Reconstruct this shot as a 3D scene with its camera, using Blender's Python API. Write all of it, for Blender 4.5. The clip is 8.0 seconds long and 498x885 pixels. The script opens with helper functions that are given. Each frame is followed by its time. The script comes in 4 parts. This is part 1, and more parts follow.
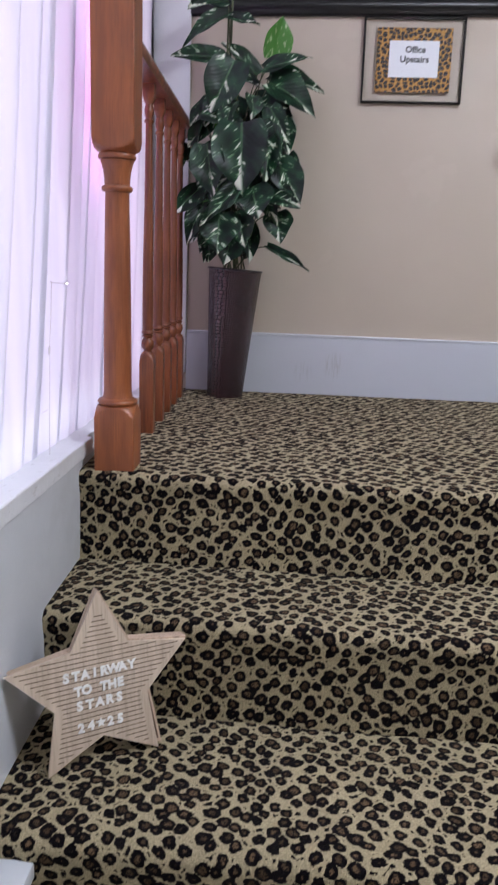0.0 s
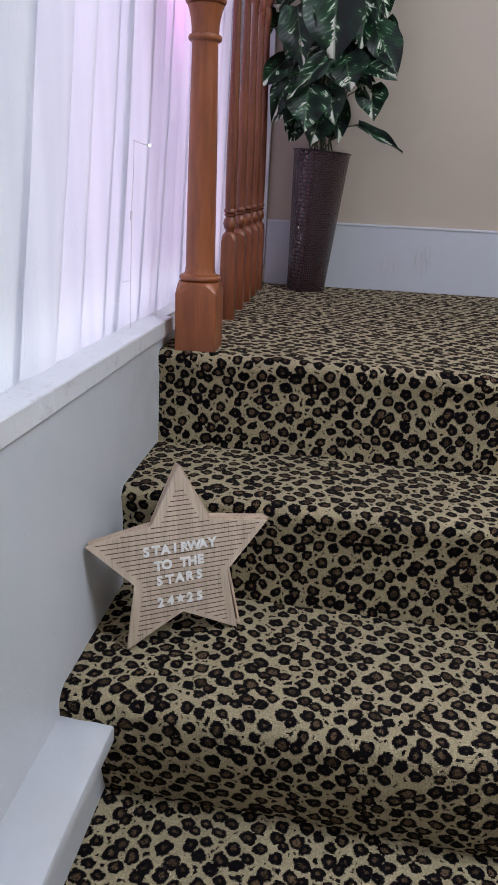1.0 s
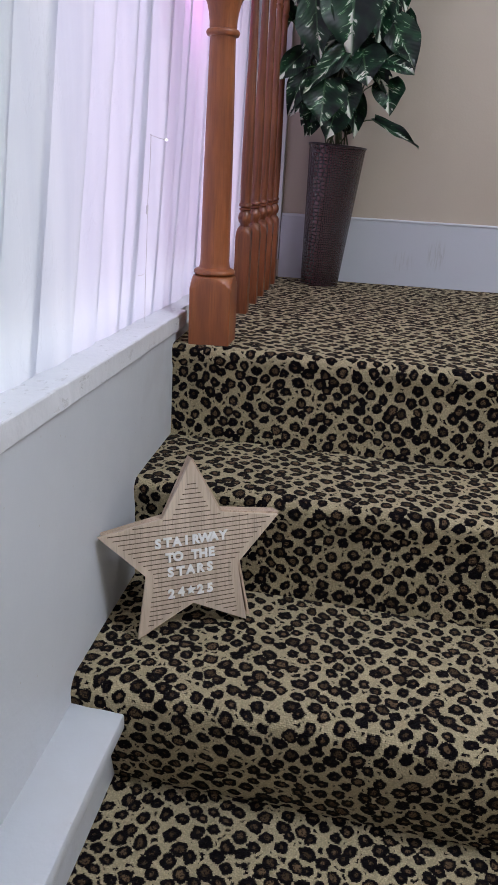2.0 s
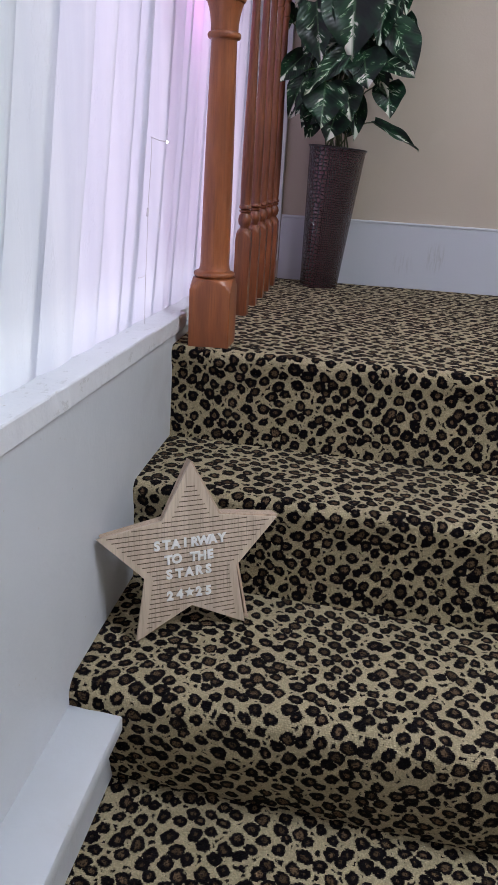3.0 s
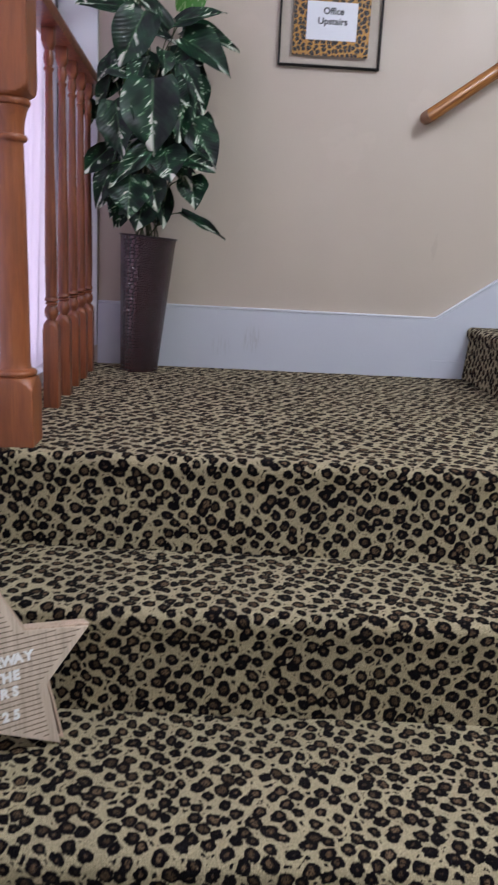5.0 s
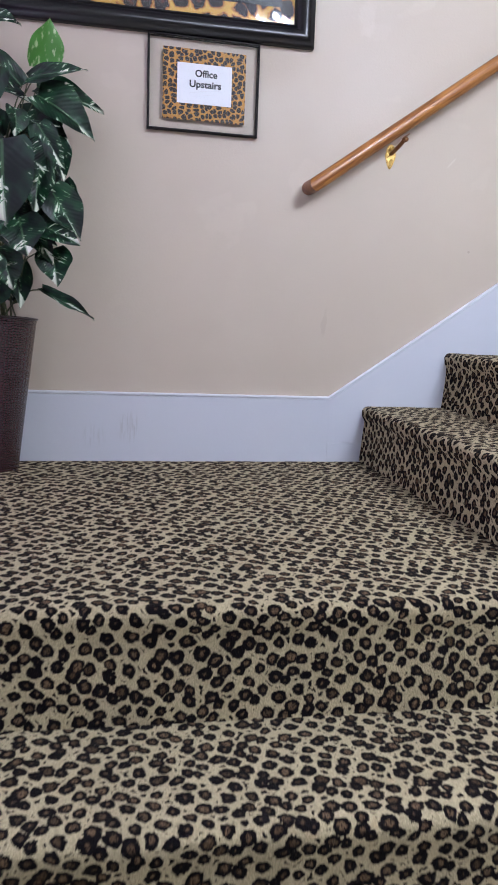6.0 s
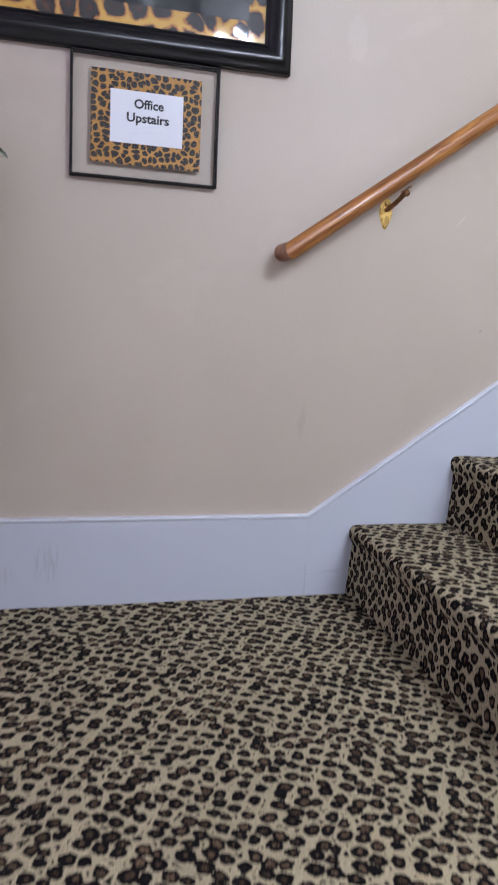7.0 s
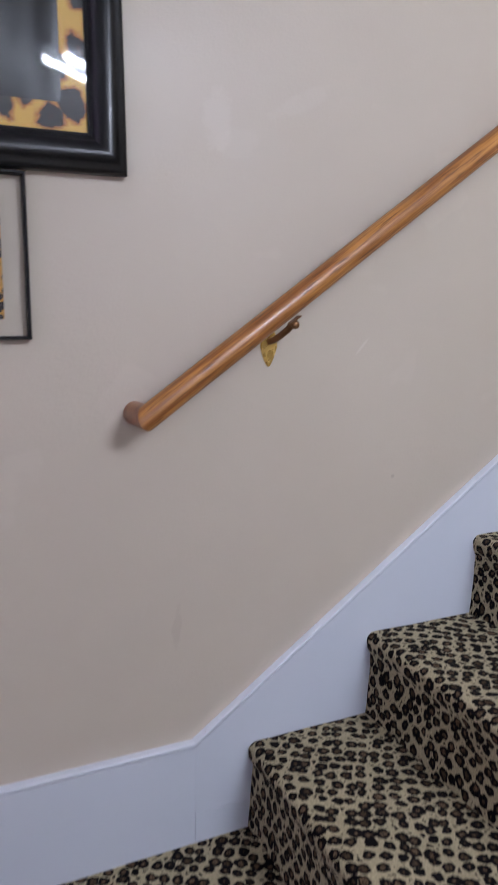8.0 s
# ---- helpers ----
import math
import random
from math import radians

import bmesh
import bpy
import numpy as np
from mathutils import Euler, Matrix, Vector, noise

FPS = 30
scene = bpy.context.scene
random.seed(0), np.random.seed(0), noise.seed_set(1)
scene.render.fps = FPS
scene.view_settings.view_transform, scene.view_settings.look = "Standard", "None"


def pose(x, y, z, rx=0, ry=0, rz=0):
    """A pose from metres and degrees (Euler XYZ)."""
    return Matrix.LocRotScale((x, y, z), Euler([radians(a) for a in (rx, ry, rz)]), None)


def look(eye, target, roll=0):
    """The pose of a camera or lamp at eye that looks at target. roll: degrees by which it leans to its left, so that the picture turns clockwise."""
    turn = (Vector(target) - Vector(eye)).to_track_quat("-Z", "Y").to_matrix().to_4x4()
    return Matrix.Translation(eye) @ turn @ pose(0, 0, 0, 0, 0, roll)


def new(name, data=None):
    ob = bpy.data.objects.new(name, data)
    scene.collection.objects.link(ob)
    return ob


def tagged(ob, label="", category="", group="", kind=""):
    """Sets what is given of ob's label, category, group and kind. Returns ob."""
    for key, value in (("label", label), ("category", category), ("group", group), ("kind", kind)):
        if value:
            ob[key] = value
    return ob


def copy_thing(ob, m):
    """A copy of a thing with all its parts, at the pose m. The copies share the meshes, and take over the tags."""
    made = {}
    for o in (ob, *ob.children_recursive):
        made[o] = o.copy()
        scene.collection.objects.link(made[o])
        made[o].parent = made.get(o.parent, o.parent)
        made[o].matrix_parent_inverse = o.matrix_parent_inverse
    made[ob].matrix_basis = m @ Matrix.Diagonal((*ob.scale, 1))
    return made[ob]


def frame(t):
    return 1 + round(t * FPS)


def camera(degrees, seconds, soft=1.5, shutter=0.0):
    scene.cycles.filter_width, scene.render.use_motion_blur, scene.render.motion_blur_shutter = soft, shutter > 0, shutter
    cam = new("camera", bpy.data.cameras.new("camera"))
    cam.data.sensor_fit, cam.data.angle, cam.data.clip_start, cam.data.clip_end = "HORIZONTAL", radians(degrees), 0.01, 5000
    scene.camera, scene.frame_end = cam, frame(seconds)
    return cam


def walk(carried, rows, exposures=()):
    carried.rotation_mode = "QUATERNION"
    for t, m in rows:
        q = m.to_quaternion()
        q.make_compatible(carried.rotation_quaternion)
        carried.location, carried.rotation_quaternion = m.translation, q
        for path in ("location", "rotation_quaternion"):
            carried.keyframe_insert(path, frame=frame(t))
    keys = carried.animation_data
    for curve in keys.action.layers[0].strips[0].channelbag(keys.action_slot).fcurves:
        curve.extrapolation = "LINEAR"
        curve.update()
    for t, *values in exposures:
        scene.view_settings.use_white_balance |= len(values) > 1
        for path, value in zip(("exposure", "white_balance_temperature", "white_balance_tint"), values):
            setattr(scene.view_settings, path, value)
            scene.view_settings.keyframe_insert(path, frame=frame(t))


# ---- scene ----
cam = camera(37.1, 8.0, shutter=0.26)
PATH = [
    (0, (0.373, -1.616, 0.457), (0.306, 0.331, 0.005), 2.2),
    (0.5, (0.351, -1.585, 0.397), (0.17, 0.316, -0.199), 2.5),
    (1, (0.332, -1.564, 0.358), (0.104, 0.307, -0.308), 2.7),
    (1.5, (0.331, -1.573, 0.361), (0.083, 0.289, -0.326), 3.0),
    (3, (0.328, -1.574, 0.371), (0.079, 0.288, -0.317), 3.6),
    (3.5, (0.327, -1.567, 0.368), (0.087, 0.297, -0.315), 3.7),
    (4, (0.327, -1.566, 0.37), (0.121, 0.306, -0.3), 3.5),
    (4.5, (0.361, -1.565, 0.386), (0.294, 0.34, -0.22), 3.4),
    (4.7, (0.396, -1.561, 0.401), (0.405, 0.357, -0.164), 3.3),
    (5.8, (0.408, -1.308, 0.476), (0.831, 0.616, 0.132), 2.9),
    (6, (0.422, -1.214, 0.487), (0.872, 0.707, 0.155), 2.7),
    (6.5, (0.514, -0.911, 0.567), (0.993, 1.005, 0.253), 2.6),
    (7, (0.555, -0.621, 0.709), (1.108, 1.279, 0.417), 3.2),
    (7.5, (0.634, -0.357, 0.907), (1.339, 1.49, 0.598), 2.6),
    (8, (0.749, -0.097, 1.084), (1.61, 1.681, 0.769), 0.7),
]
EXPOSURES = [(0.0, 0.29, 6500, 12), (0.5, 0.12, 6500, 11), (1.0, 0.1, 6500, 10), (4.0, 0.1, 6500, 10), (4.7, 0.13, 6500, 10), (5.8, 0.56, 6200, 12), (6.5, 0.54, 6100, 12), (7.0, 0.29, 6150, 12), (7.5, 0.20, 6150, 12), (8.0, 0.03, 6200, 12)]
walk(cam, [(t, look(eye, target, roll)) for t, eye, target, roll in PATH], EXPOSURES)

# ---- world and light ----
world = bpy.data.worlds.new("sky")
scene.world = world
world.use_nodes = True
wn = world.node_tree
sky = wn.nodes.new("ShaderNodeTexSky")
sky.sky_type, sky.sun_disc = "NISHITA", False
sky.sun_elevation, sky.sun_rotation = radians(38), radians(-100)
wn.links.new(sky.outputs[0], wn.nodes["Background"].inputs[0])
wn.nodes["Background"].inputs[1].default_value = 0.1


def area_lamp(name, m, w, h, power, colour):
    data = bpy.data.lights.new(name, "AREA")
    data.shape, data.size, data.size_y, data.energy, data.color = "RECTANGLE", w, h, power, colour
    ob = new(name, data)
    ob.matrix_world = m
    return ob


# daylight in the window's opening, and the pink light strip that hangs behind the curtain
area_lamp("window_daylight", look((-0.172, -0.38, 1.62), (1, -0.38, 1.62)), 1.40, 0.85, 10.0, (0.86, 0.93, 1.0))
area_lamp("window_daylight_middle", look((-0.172, -0.76, 0.60), (1, -0.76, 0.60)), 1.78, 1.05, 1.60, (0.86, 0.93, 1.0))
area_lamp("window_daylight_low", look((-0.158, -0.62, 0.108), (1, -0.62, 0.108)), 2.1, 0.08, 0.22, (0.86, 0.93, 1.0))
area_lamp("window_daylight_back", look((-0.168, 0.80, 1.066), (1, 0.80, 1.066)), 0.66, 2.0, 1.7, (0.98, 0.74, 1.0))
area_lamp("pink_light_strip", look((-0.23, 0.36, 1.32), (1, 0.36, 1.32)), 0.07, 1.3, 1.1, (1.0, 0.16, 0.82))
area_lamp("pink_light_glow", look((-0.24, 0.26, 1.06), (1, 0.26, 1.06)), 1.45, 1.95, 4.0, (0.82, 0.45, 1.0))
TUBE_GLOW = 250.0
BULB_GLOW = 10.0

# ---- materials ----


class Mat:
    """A node material with a few short cuts."""

    def __init__(self, name, base=(0.5, 0.5, 0.5), rough=0.5, metal=0.0, **more):
        self.m = bpy.data.materials.new(name)
        self.m.use_nodes = True
        self.t = self.m.node_tree
        self.p = self.t.nodes["Principled BSDF"]
        self.out = self.t.nodes["Material Output"]
        self.set("Base Color", (*base, 1))
        self.set("Roughness", rough)
        self.set("Metallic", metal)
        for key, value in more.items():
            self.set(key.replace("_", " "), value)

    def set(self, socket, value):
        if hasattr(value, "is_output"):
            self.t.links.new(value, self.p.inputs[socket])
        else:
            self.p.inputs[socket].default_value = value

    def node(self, kind, **inputs):
        n = self.t.nodes.new("ShaderNode" + kind)
        for key, value in inputs.items():
            self.feed(n, key.replace("_", " "), value)
        return n

    def feed(self, n, key, value):
        sock = n.inputs[int(key[1:])] if key[0] == "i" and key[1:].isdigit() else n.inputs[key]
        if hasattr(value, "is_output"):
            self.t.links.new(value, sock)
        else:
            sock.default_value = value

    def coord(self, kind="Object"):
        return self.node("TexCoord").outputs[kind]

    def scale(self, vec, s):
        n = self.node("Mapping", Vector=vec, Scale=s)
        return n.outputs[0]

    def noise(self, vec, scale, detail=3.0, rough=0.55):
        n = self.node("TexNoise", Vector=vec, Scale=scale, Detail=detail, Roughness=rough)
        return n

    def math(self, op, a, b=0.0, c=0.0, clamp=False):
        n = self.node("Math", i0=a, i1=b, i2=c)
        n.operation, n.use_clamp = op, clamp
        return n.outputs[0]

    def vmath(self, op, a, b=(0, 0, 0)):
        n = self.node("VectorMath", i0=a, i1=b)
        n.operation = op
        return n.outputs[0]

    def step(self, value, lo, hi, a=0.0, b=1.0):
        n = self.node("MapRange", Value=value, i1=lo, i2=hi, i3=a, i4=b)
        n.interpolation_type = "SMOOTHSTEP"
        return n.outputs[0]

    def mix(self, fac, a, b, kind="MIX"):
        n = self.node("Mix")
        n.data_type, n.blend_type = "RGBA", kind
        for k, v in ((0, fac), (6, a), (7, b)):
            if hasattr(v, "is_output"):
                self.t.links.new(v, n.inputs[k])
            else:
                n.inputs[k].default_value = v if k == 0 else (*v, 1) if len(v) == 3 else v
        return n.outputs[2]

    def bump(self, height, strength=0.3, distance=0.002, normal=None):
        n = self.node("Bump", Height=height, Strength=strength, Distance=distance)
        if normal is not None:
            self.t.links.new(normal, n.inputs["Normal"])
        self.t.links.new(n.outputs[0], self.p.inputs["Normal"])
        return n.outputs[0]


def leopard(name, cell, base, dark, core, gap=0.10, spread=0.06, rand=0.80, tuft=0.0025, kind="UV", heart_at=0.27, ragged=0.26, drift=0.5, fringe=None):
    """Blotches packed like cells, of uneven size, with brown hearts and ragged edges."""
    m = Mat(name, base, 0.92)
    uv = m.coord(kind)
    if kind == "Object":
        xyz = m.node("SeparateXYZ", Vector=uv)
        uv = m.node("CombineXYZ", i0=xyz.outputs[0], i1=xyz.outputs[2]).outputs[0]
    snap = m.vmath("SNAP", uv, (tuft, tuft, tuft)) if tuft else uv
    big = m.noise(snap, 0.5 / cell, 1.0)
    fine = m.noise(snap, 3.2 / cell, 2.0, 0.7)
    half = (0.5, 0.5, 0.5)
    warp = m.vmath("ADD", m.vmath("MULTIPLY", m.vmath("SUBTRACT", big.outputs["Color"], half), (cell * drift, cell * drift, 0)),
                   m.vmath("MULTIPLY", m.vmath("SUBTRACT", fine.outputs["Color"], half), (cell * ragged, cell * ragged, 0)))
    pos = m.vmath("ADD", snap, warp)
    vor = m.node("TexVoronoi", Vector=pos, Scale=1 / cell, Randomness=rand)
    edge = m.node("TexVoronoi", Vector=pos, Scale=1 / cell, Randomness=rand)
    vor.voronoi_dimensions = edge.voronoi_dimensions = "2D"
    edge.feature = "DISTANCE_TO_EDGE"
    e = edge.outputs["Distance"]
    rnd = m.node("SeparateColor", Color=vor.outputs["Color"])
    r1, r2, r3 = rnd.outputs[0], rnd.outputs[1], rnd.outputs[2]
    rough_edge = m.math("MULTIPLY", m.math("SUBTRACT", m.noise(m.vmath("ADD", snap, (1.3, 0.4, 0)), 3.6 / cell, 3.0, 0.75).outputs[0], 0.5), ragged)
    body = m.math("MULTIPLY_ADD", e, 0.55, m.math("MULTIPLY", m.math("SUBTRACT", 0.45, vor.outputs["Distance"]), 0.45))
    body = m.math("ADD", body, rough_edge)
    limit = m.math("MULTIPLY_ADD", r1, spread, gap)
    spot = m.step(m.math("SUBTRACT", body, limit), -0.02, 0.03)
    heart = m.step(m.math("SUBTRACT", body, m.math("MULTIPLY_ADD", r2, 0.12, heart_at)), -0.05, 0.08)
    bite = m.step(m.noise(m.vmath("ADD", pos, (3.1, 1.7, 0)), 1.2 / cell, 1.0).outputs[0], 0.73, 0.78)
    spot = m.math("MULTIPLY", spot, m.math("SUBTRACT", 1.0, bite))
    mask = spot
    tone = m.noise(uv, 7.0, 2.0).outputs[0]
    grain = m.noise(uv, 420.0, 2.0).outputs[0]
    ground = m.mix(m.step(tone, 0.3, 0.7), tuple(c * 0.88 for c in base), tuple(min(1, c * 1.1) for c in base))
    ground = m.mix(m.step(grain, 0.25, 0.75), tuple(c * 0.74 for c in base), ground)
    if tuft:
        # between the loops the ground is darkened, as shade put into the colour
        loops = m.node("TexVoronoi", Vector=uv, Scale=1 / 0.0031)
        ground = m.mix(m.step(loops.outputs["Distance"], 0.20, 0.60, 0.0, 0.8), ground, tuple(c * 0.5 for c in base))
    if fringe:
        ground = m.mix(m.step(m.math("SUBTRACT", body, limit), -0.13, 0.0, 0.0, 0.85), ground, fringe)
    inner = m.mix(m.step(r3, 0.2, 0.9), core, tuple(c * 0.35 for c in core))
    inner = m.mix(m.step(fine.outputs[0], 0.45, 0.6), inner, dark)
    blot = m.mix(heart, dark, inner)
    m.set("Base Color", m.mix(mask, ground, blot))
    return m, uv, mask



def leopard_carpet():
    """Tufted carpet: large uneven rosettes with brown hearts, small spots in the gaps, jagged at the size of a tuft."""
    m = Mat("leopard_carpet", (0.5, 0.41, 0.25), 0.92)
    uv = m.coord("UV")
    snap = m.vmath("SNAP", uv, (0.0017, 0.0021, 0.002))
    half = (0.5, 0.5, 0.5)
    sway = m.vmath("MULTIPLY", m.vmath("SUBTRACT", m.noise(snap, 16.0, 1.0).outputs["Color"], half), (0.013, 0.013, 0))
    drift = m.vmath("MULTIPLY", m.vmath("SUBTRACT", m.noise(snap, 5.0, 1.0).outputs["Color"], half), (0.035, 0.035, 0))
    turn = m.node("VectorRotate", Vector=m.vmath("ADD", m.vmath("ADD", snap, sway), drift), Angle=0.55)
    turn.rotation_type = "Z_AXIS"
    pos = turn.outputs[0]
    cell = 0.0280
    big = m.node("TexVoronoi", Vector=pos, Scale=1 / cell, Randomness=0.49)
    tiny = m.node("TexVoronoi", Vector=pos, Scale=1 / 0.0180, Randomness=0.9)
    for n in (big, tiny):
        n.voronoi_dimensions = "2D"
    r = m.node("SeparateColor", Color=big.outputs["Color"])
    lumps = m.math("SUBTRACT", m.noise(pos, 75.0, 1.0).outputs[0], 0.5)
    jag = m.math("SUBTRACT", m.noise(m.vmath("ADD", snap, (1.3, 0.4, 0)), 190.0, 2.0, 0.7).outputs[0], 0.5)
    ragged = m.math("ADD", m.math("MULTIPLY", lumps, 0.40), m.math("MULTIPLY", jag, 0.24))
    far = m.math("ADD", big.outputs["Distance"], ragged)
    size = m.math("MULTIPLY_ADD", r.outputs[0], 0.13, 0.352)
    inside = m.math("SUBTRACT", size, far)
    blob = m.step(inside, -0.03, 0.02)
    tr = m.node("SeparateColor", Color=tiny.outputs["Color"])
    dot = m.step(m.math("SUBTRACT", m.math("MULTIPLY_ADD", tr.outputs[0], 0.22, 0.22), m.math("ADD", tiny.outputs["Distance"], m.math("MULTIPLY", jag, 0.5))), -0.02, 0.04)
    dot = m.math("MULTIPLY", dot, m.step(inside, -0.24, -0.19, 1.0, 0.0))
    spot = m.math("MAXIMUM", blob, dot)
    # hearts sit off the middle and are speckled with black tufts
    off = m.math("SUBTRACT", m.noise(m.vmath("ADD", pos, (3.1, 1.7, 0)), 60.0, 1.0).outputs[0], 0.5)
    core = m.math("ADD", m.math("SUBTRACT", inside, m.math("MULTIPLY_ADD", r.outputs[1], 0.14, 0.192)), m.math("MULTIPLY", off, 0.30))
    heart = m.step(core, -0.03, 0.06)
    speck = m.step(m.noise(snap, 330.0, 1.0).outputs[0], 0.50, 0.60)
    base, dark, brown = (0.455, 0.381, 0.237), (0.0055, 0.0045, 0.0055), (0.140, 0.088, 0.050)
    tone = m.noise(uv, 7.0, 2.0).outputs[0]
    ground = m.mix(m.step(tone, 0.3, 0.7), tuple(c * 0.90 for c in base), tuple(c * 1.06 for c in base))
    blush = m.step(m.noise(uv, 26.0, 2.0).outputs[0], 0.60, 0.74, 0.0, 0.35)
    ground = m.mix(blush, ground, (0.47, 0.32, 0.17))
    # rows of loops, with the shade of the pits between painted into the ground
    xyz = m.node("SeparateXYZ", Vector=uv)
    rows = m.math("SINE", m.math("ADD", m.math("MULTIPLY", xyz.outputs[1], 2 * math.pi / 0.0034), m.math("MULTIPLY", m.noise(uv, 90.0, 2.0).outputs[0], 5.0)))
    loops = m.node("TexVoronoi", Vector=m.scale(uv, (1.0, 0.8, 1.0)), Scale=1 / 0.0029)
    pit_shade = m.math("MAXIMUM", m.step(loops.outputs["Distance"], 0.25, 0.62, 0.0, 0.50), m.step(rows, 0.1, 1.0, 0.0, 0.30))
    ground = m.mix(pit_shade, ground, tuple(c * 0.42 for c in base))
    inner = m.mix(m.step(r.outputs[2], 0.15, 0.85), brown, tuple(c * 0.45 for c in brown))
    inner = m.mix(m.math("MULTIPLY", speck, 0.85), inner, dark)
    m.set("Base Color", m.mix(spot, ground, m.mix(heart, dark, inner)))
    relief = m.math("ADD", m.math("MULTIPLY", loops.outputs["Distance"], -0.8), m.noise(uv, 140.0, 3.0).outputs[0])
    m.bump(m.math("ADD", relief, m.math("MULTIPLY", rows, -0.10)), 0.55, 0.003)
    m.set("Specular IOR Level", 0.02)
    m.set("Sheen Weight", m.step(spot, 0.0, 1.0, 0.26, 0.03))   # pale fibres shine more than dyed ones
    m.set("Sheen Roughness", 0.45)
    m.set("Sheen Tint", (0.95, 0.86, 0.68, 1))
    return m


carpet = leopard_carpet()

print_mat, _, _ = leopard("leopard_print_paper", 0.0158, (0.58, 0.28, 0.05), (0.018, 0.014, 0.012), (0.018, 0.014, 0.012), 0.035, 0.06, 1.0, 0.0, "Object", 0.5, 0.12, 0.8)
print_mat.set("Roughness", 0.55)
poster_mat, _, _ = leopard("leopard_poster_paper", 0.058, (0.72, 0.43, 0.075), (0.014, 0.010, 0.009), (0.10, 0.022, 0.010), 0.055, 0.07, 0.9, 0.0, "Object", 0.26, 0.22, 0.5, (0.33, 0.085, 0.018))
poster_mat.set("Roughness", 0.5)

wall_paint = Mat("beige_wall_paint", (0.52, 0.44, 0.37), 0.6)
c = wall_paint.coord()
wall_paint.set("Base Color", wall_paint.mix(wall_paint.step(wall_paint.noise(c, 1.3, 4.0).outputs[0], 0.3, 0.75), (0.500, 0.430, 0.345), (0.540, 0.467, 0.377)))
filler = wall_paint.step(wall_paint.noise(wall_paint.scale(c, (4.0, 1.0, 5.0)), 1.0, 3.0).outputs[0], 0.62, 0.66)
painted = wall_paint.p.inputs["Base Color"].links[0].from_socket
wall_paint.set("Base Color", wall_paint.mix(wall_paint.math("MULTIPLY", filler, 0.22), painted, (0.585, 0.51, 0.42)))
# touched up patches, a pale scratch and a faint smudge on the plaster
marks = wall_paint.noise(c, 28.0, 4.0, 0.7).outputs[0]
for mx, mz, wx, wz, tilt, strength, tone in ((1.322, 1.461, 0.030, 0.062, 0.0, 0.20, (0.64, 0.575, 0.50)), (1.50, 1.51, 0.075, 0.020, -0.5, 0.12, (0.64, 0.575, 0.50)), (1.366, 1.421, 0.05, 0.03, -0.3, 0.10, (0.64, 0.575, 0.50)),
                                         (1.663, 1.040, 0.0035, 0.022, 0.73, 0.22, (0.74, 0.69, 0.62)), (1.240, 0.476, 0.010, 0.050, 0.08, 0.22, (0.34, 0.28, 0.23)), (1.757, 0.749, 0.006, 0.006, 0.0, 0.45, (0.30, 0.25, 0.21))):
    off = wall_paint.vmath("SUBTRACT", c, (mx, 0.0, mz))
    turn = wall_paint.node("VectorRotate", Vector=off, Axis=(0, 1, 0), Angle=-tilt)
    rel = wall_paint.vmath("MULTIPLY", turn.outputs[0], (1 / wx, 0.0, 1 / wz))
    far = wall_paint.node("VectorMath", i0=rel)
    far.operation = "LENGTH"
    ragged = wall_paint.math("ADD", far.outputs["Value"], wall_paint.math("MULTIPLY", wall_paint.math("SUBTRACT", marks, 0.5), 1.6))
    old = wall_paint.p.inputs["Base Color"].links[0].from_socket
    wall_paint.set("Base Color", wall_paint.mix(wall_paint.step(ragged, 0.65, 1.15, strength, 0.0), old, tone))
wall_paint.set("Roughness", wall_paint.step(wall_paint.noise(c, 3.0, 3.0).outputs[0], 0.35, 0.7, 0.42, 0.6))
wall_paint.bump(wall_paint.math("ADD", wall_paint.noise(c, 160.0, 3.0).outputs[0], wall_paint.math("MULTIPLY", wall_paint.noise(c, 6.0, 3.0).outputs[0], 2.5)), 0.22, 0.002)


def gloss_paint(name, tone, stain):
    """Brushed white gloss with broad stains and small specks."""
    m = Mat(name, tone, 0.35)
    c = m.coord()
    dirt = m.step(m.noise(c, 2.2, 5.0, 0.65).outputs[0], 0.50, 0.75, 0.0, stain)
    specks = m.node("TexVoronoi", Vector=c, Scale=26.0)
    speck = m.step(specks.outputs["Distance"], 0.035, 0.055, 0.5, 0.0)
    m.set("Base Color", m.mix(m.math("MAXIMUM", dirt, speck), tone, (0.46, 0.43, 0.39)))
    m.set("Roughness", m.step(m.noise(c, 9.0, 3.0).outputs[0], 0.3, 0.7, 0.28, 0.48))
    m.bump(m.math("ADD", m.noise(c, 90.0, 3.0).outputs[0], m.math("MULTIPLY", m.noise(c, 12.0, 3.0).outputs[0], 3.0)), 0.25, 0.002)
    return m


white_paint = gloss_paint("white_gloss_paint", (0.77, 0.79, 0.82), 0.25)
# white gloss darkened for low wall and curb: their shade is in the tone
shaded_paint = gloss_paint("shaded_white_gloss_paint", (0.60, 0.63, 0.665), 0.30)

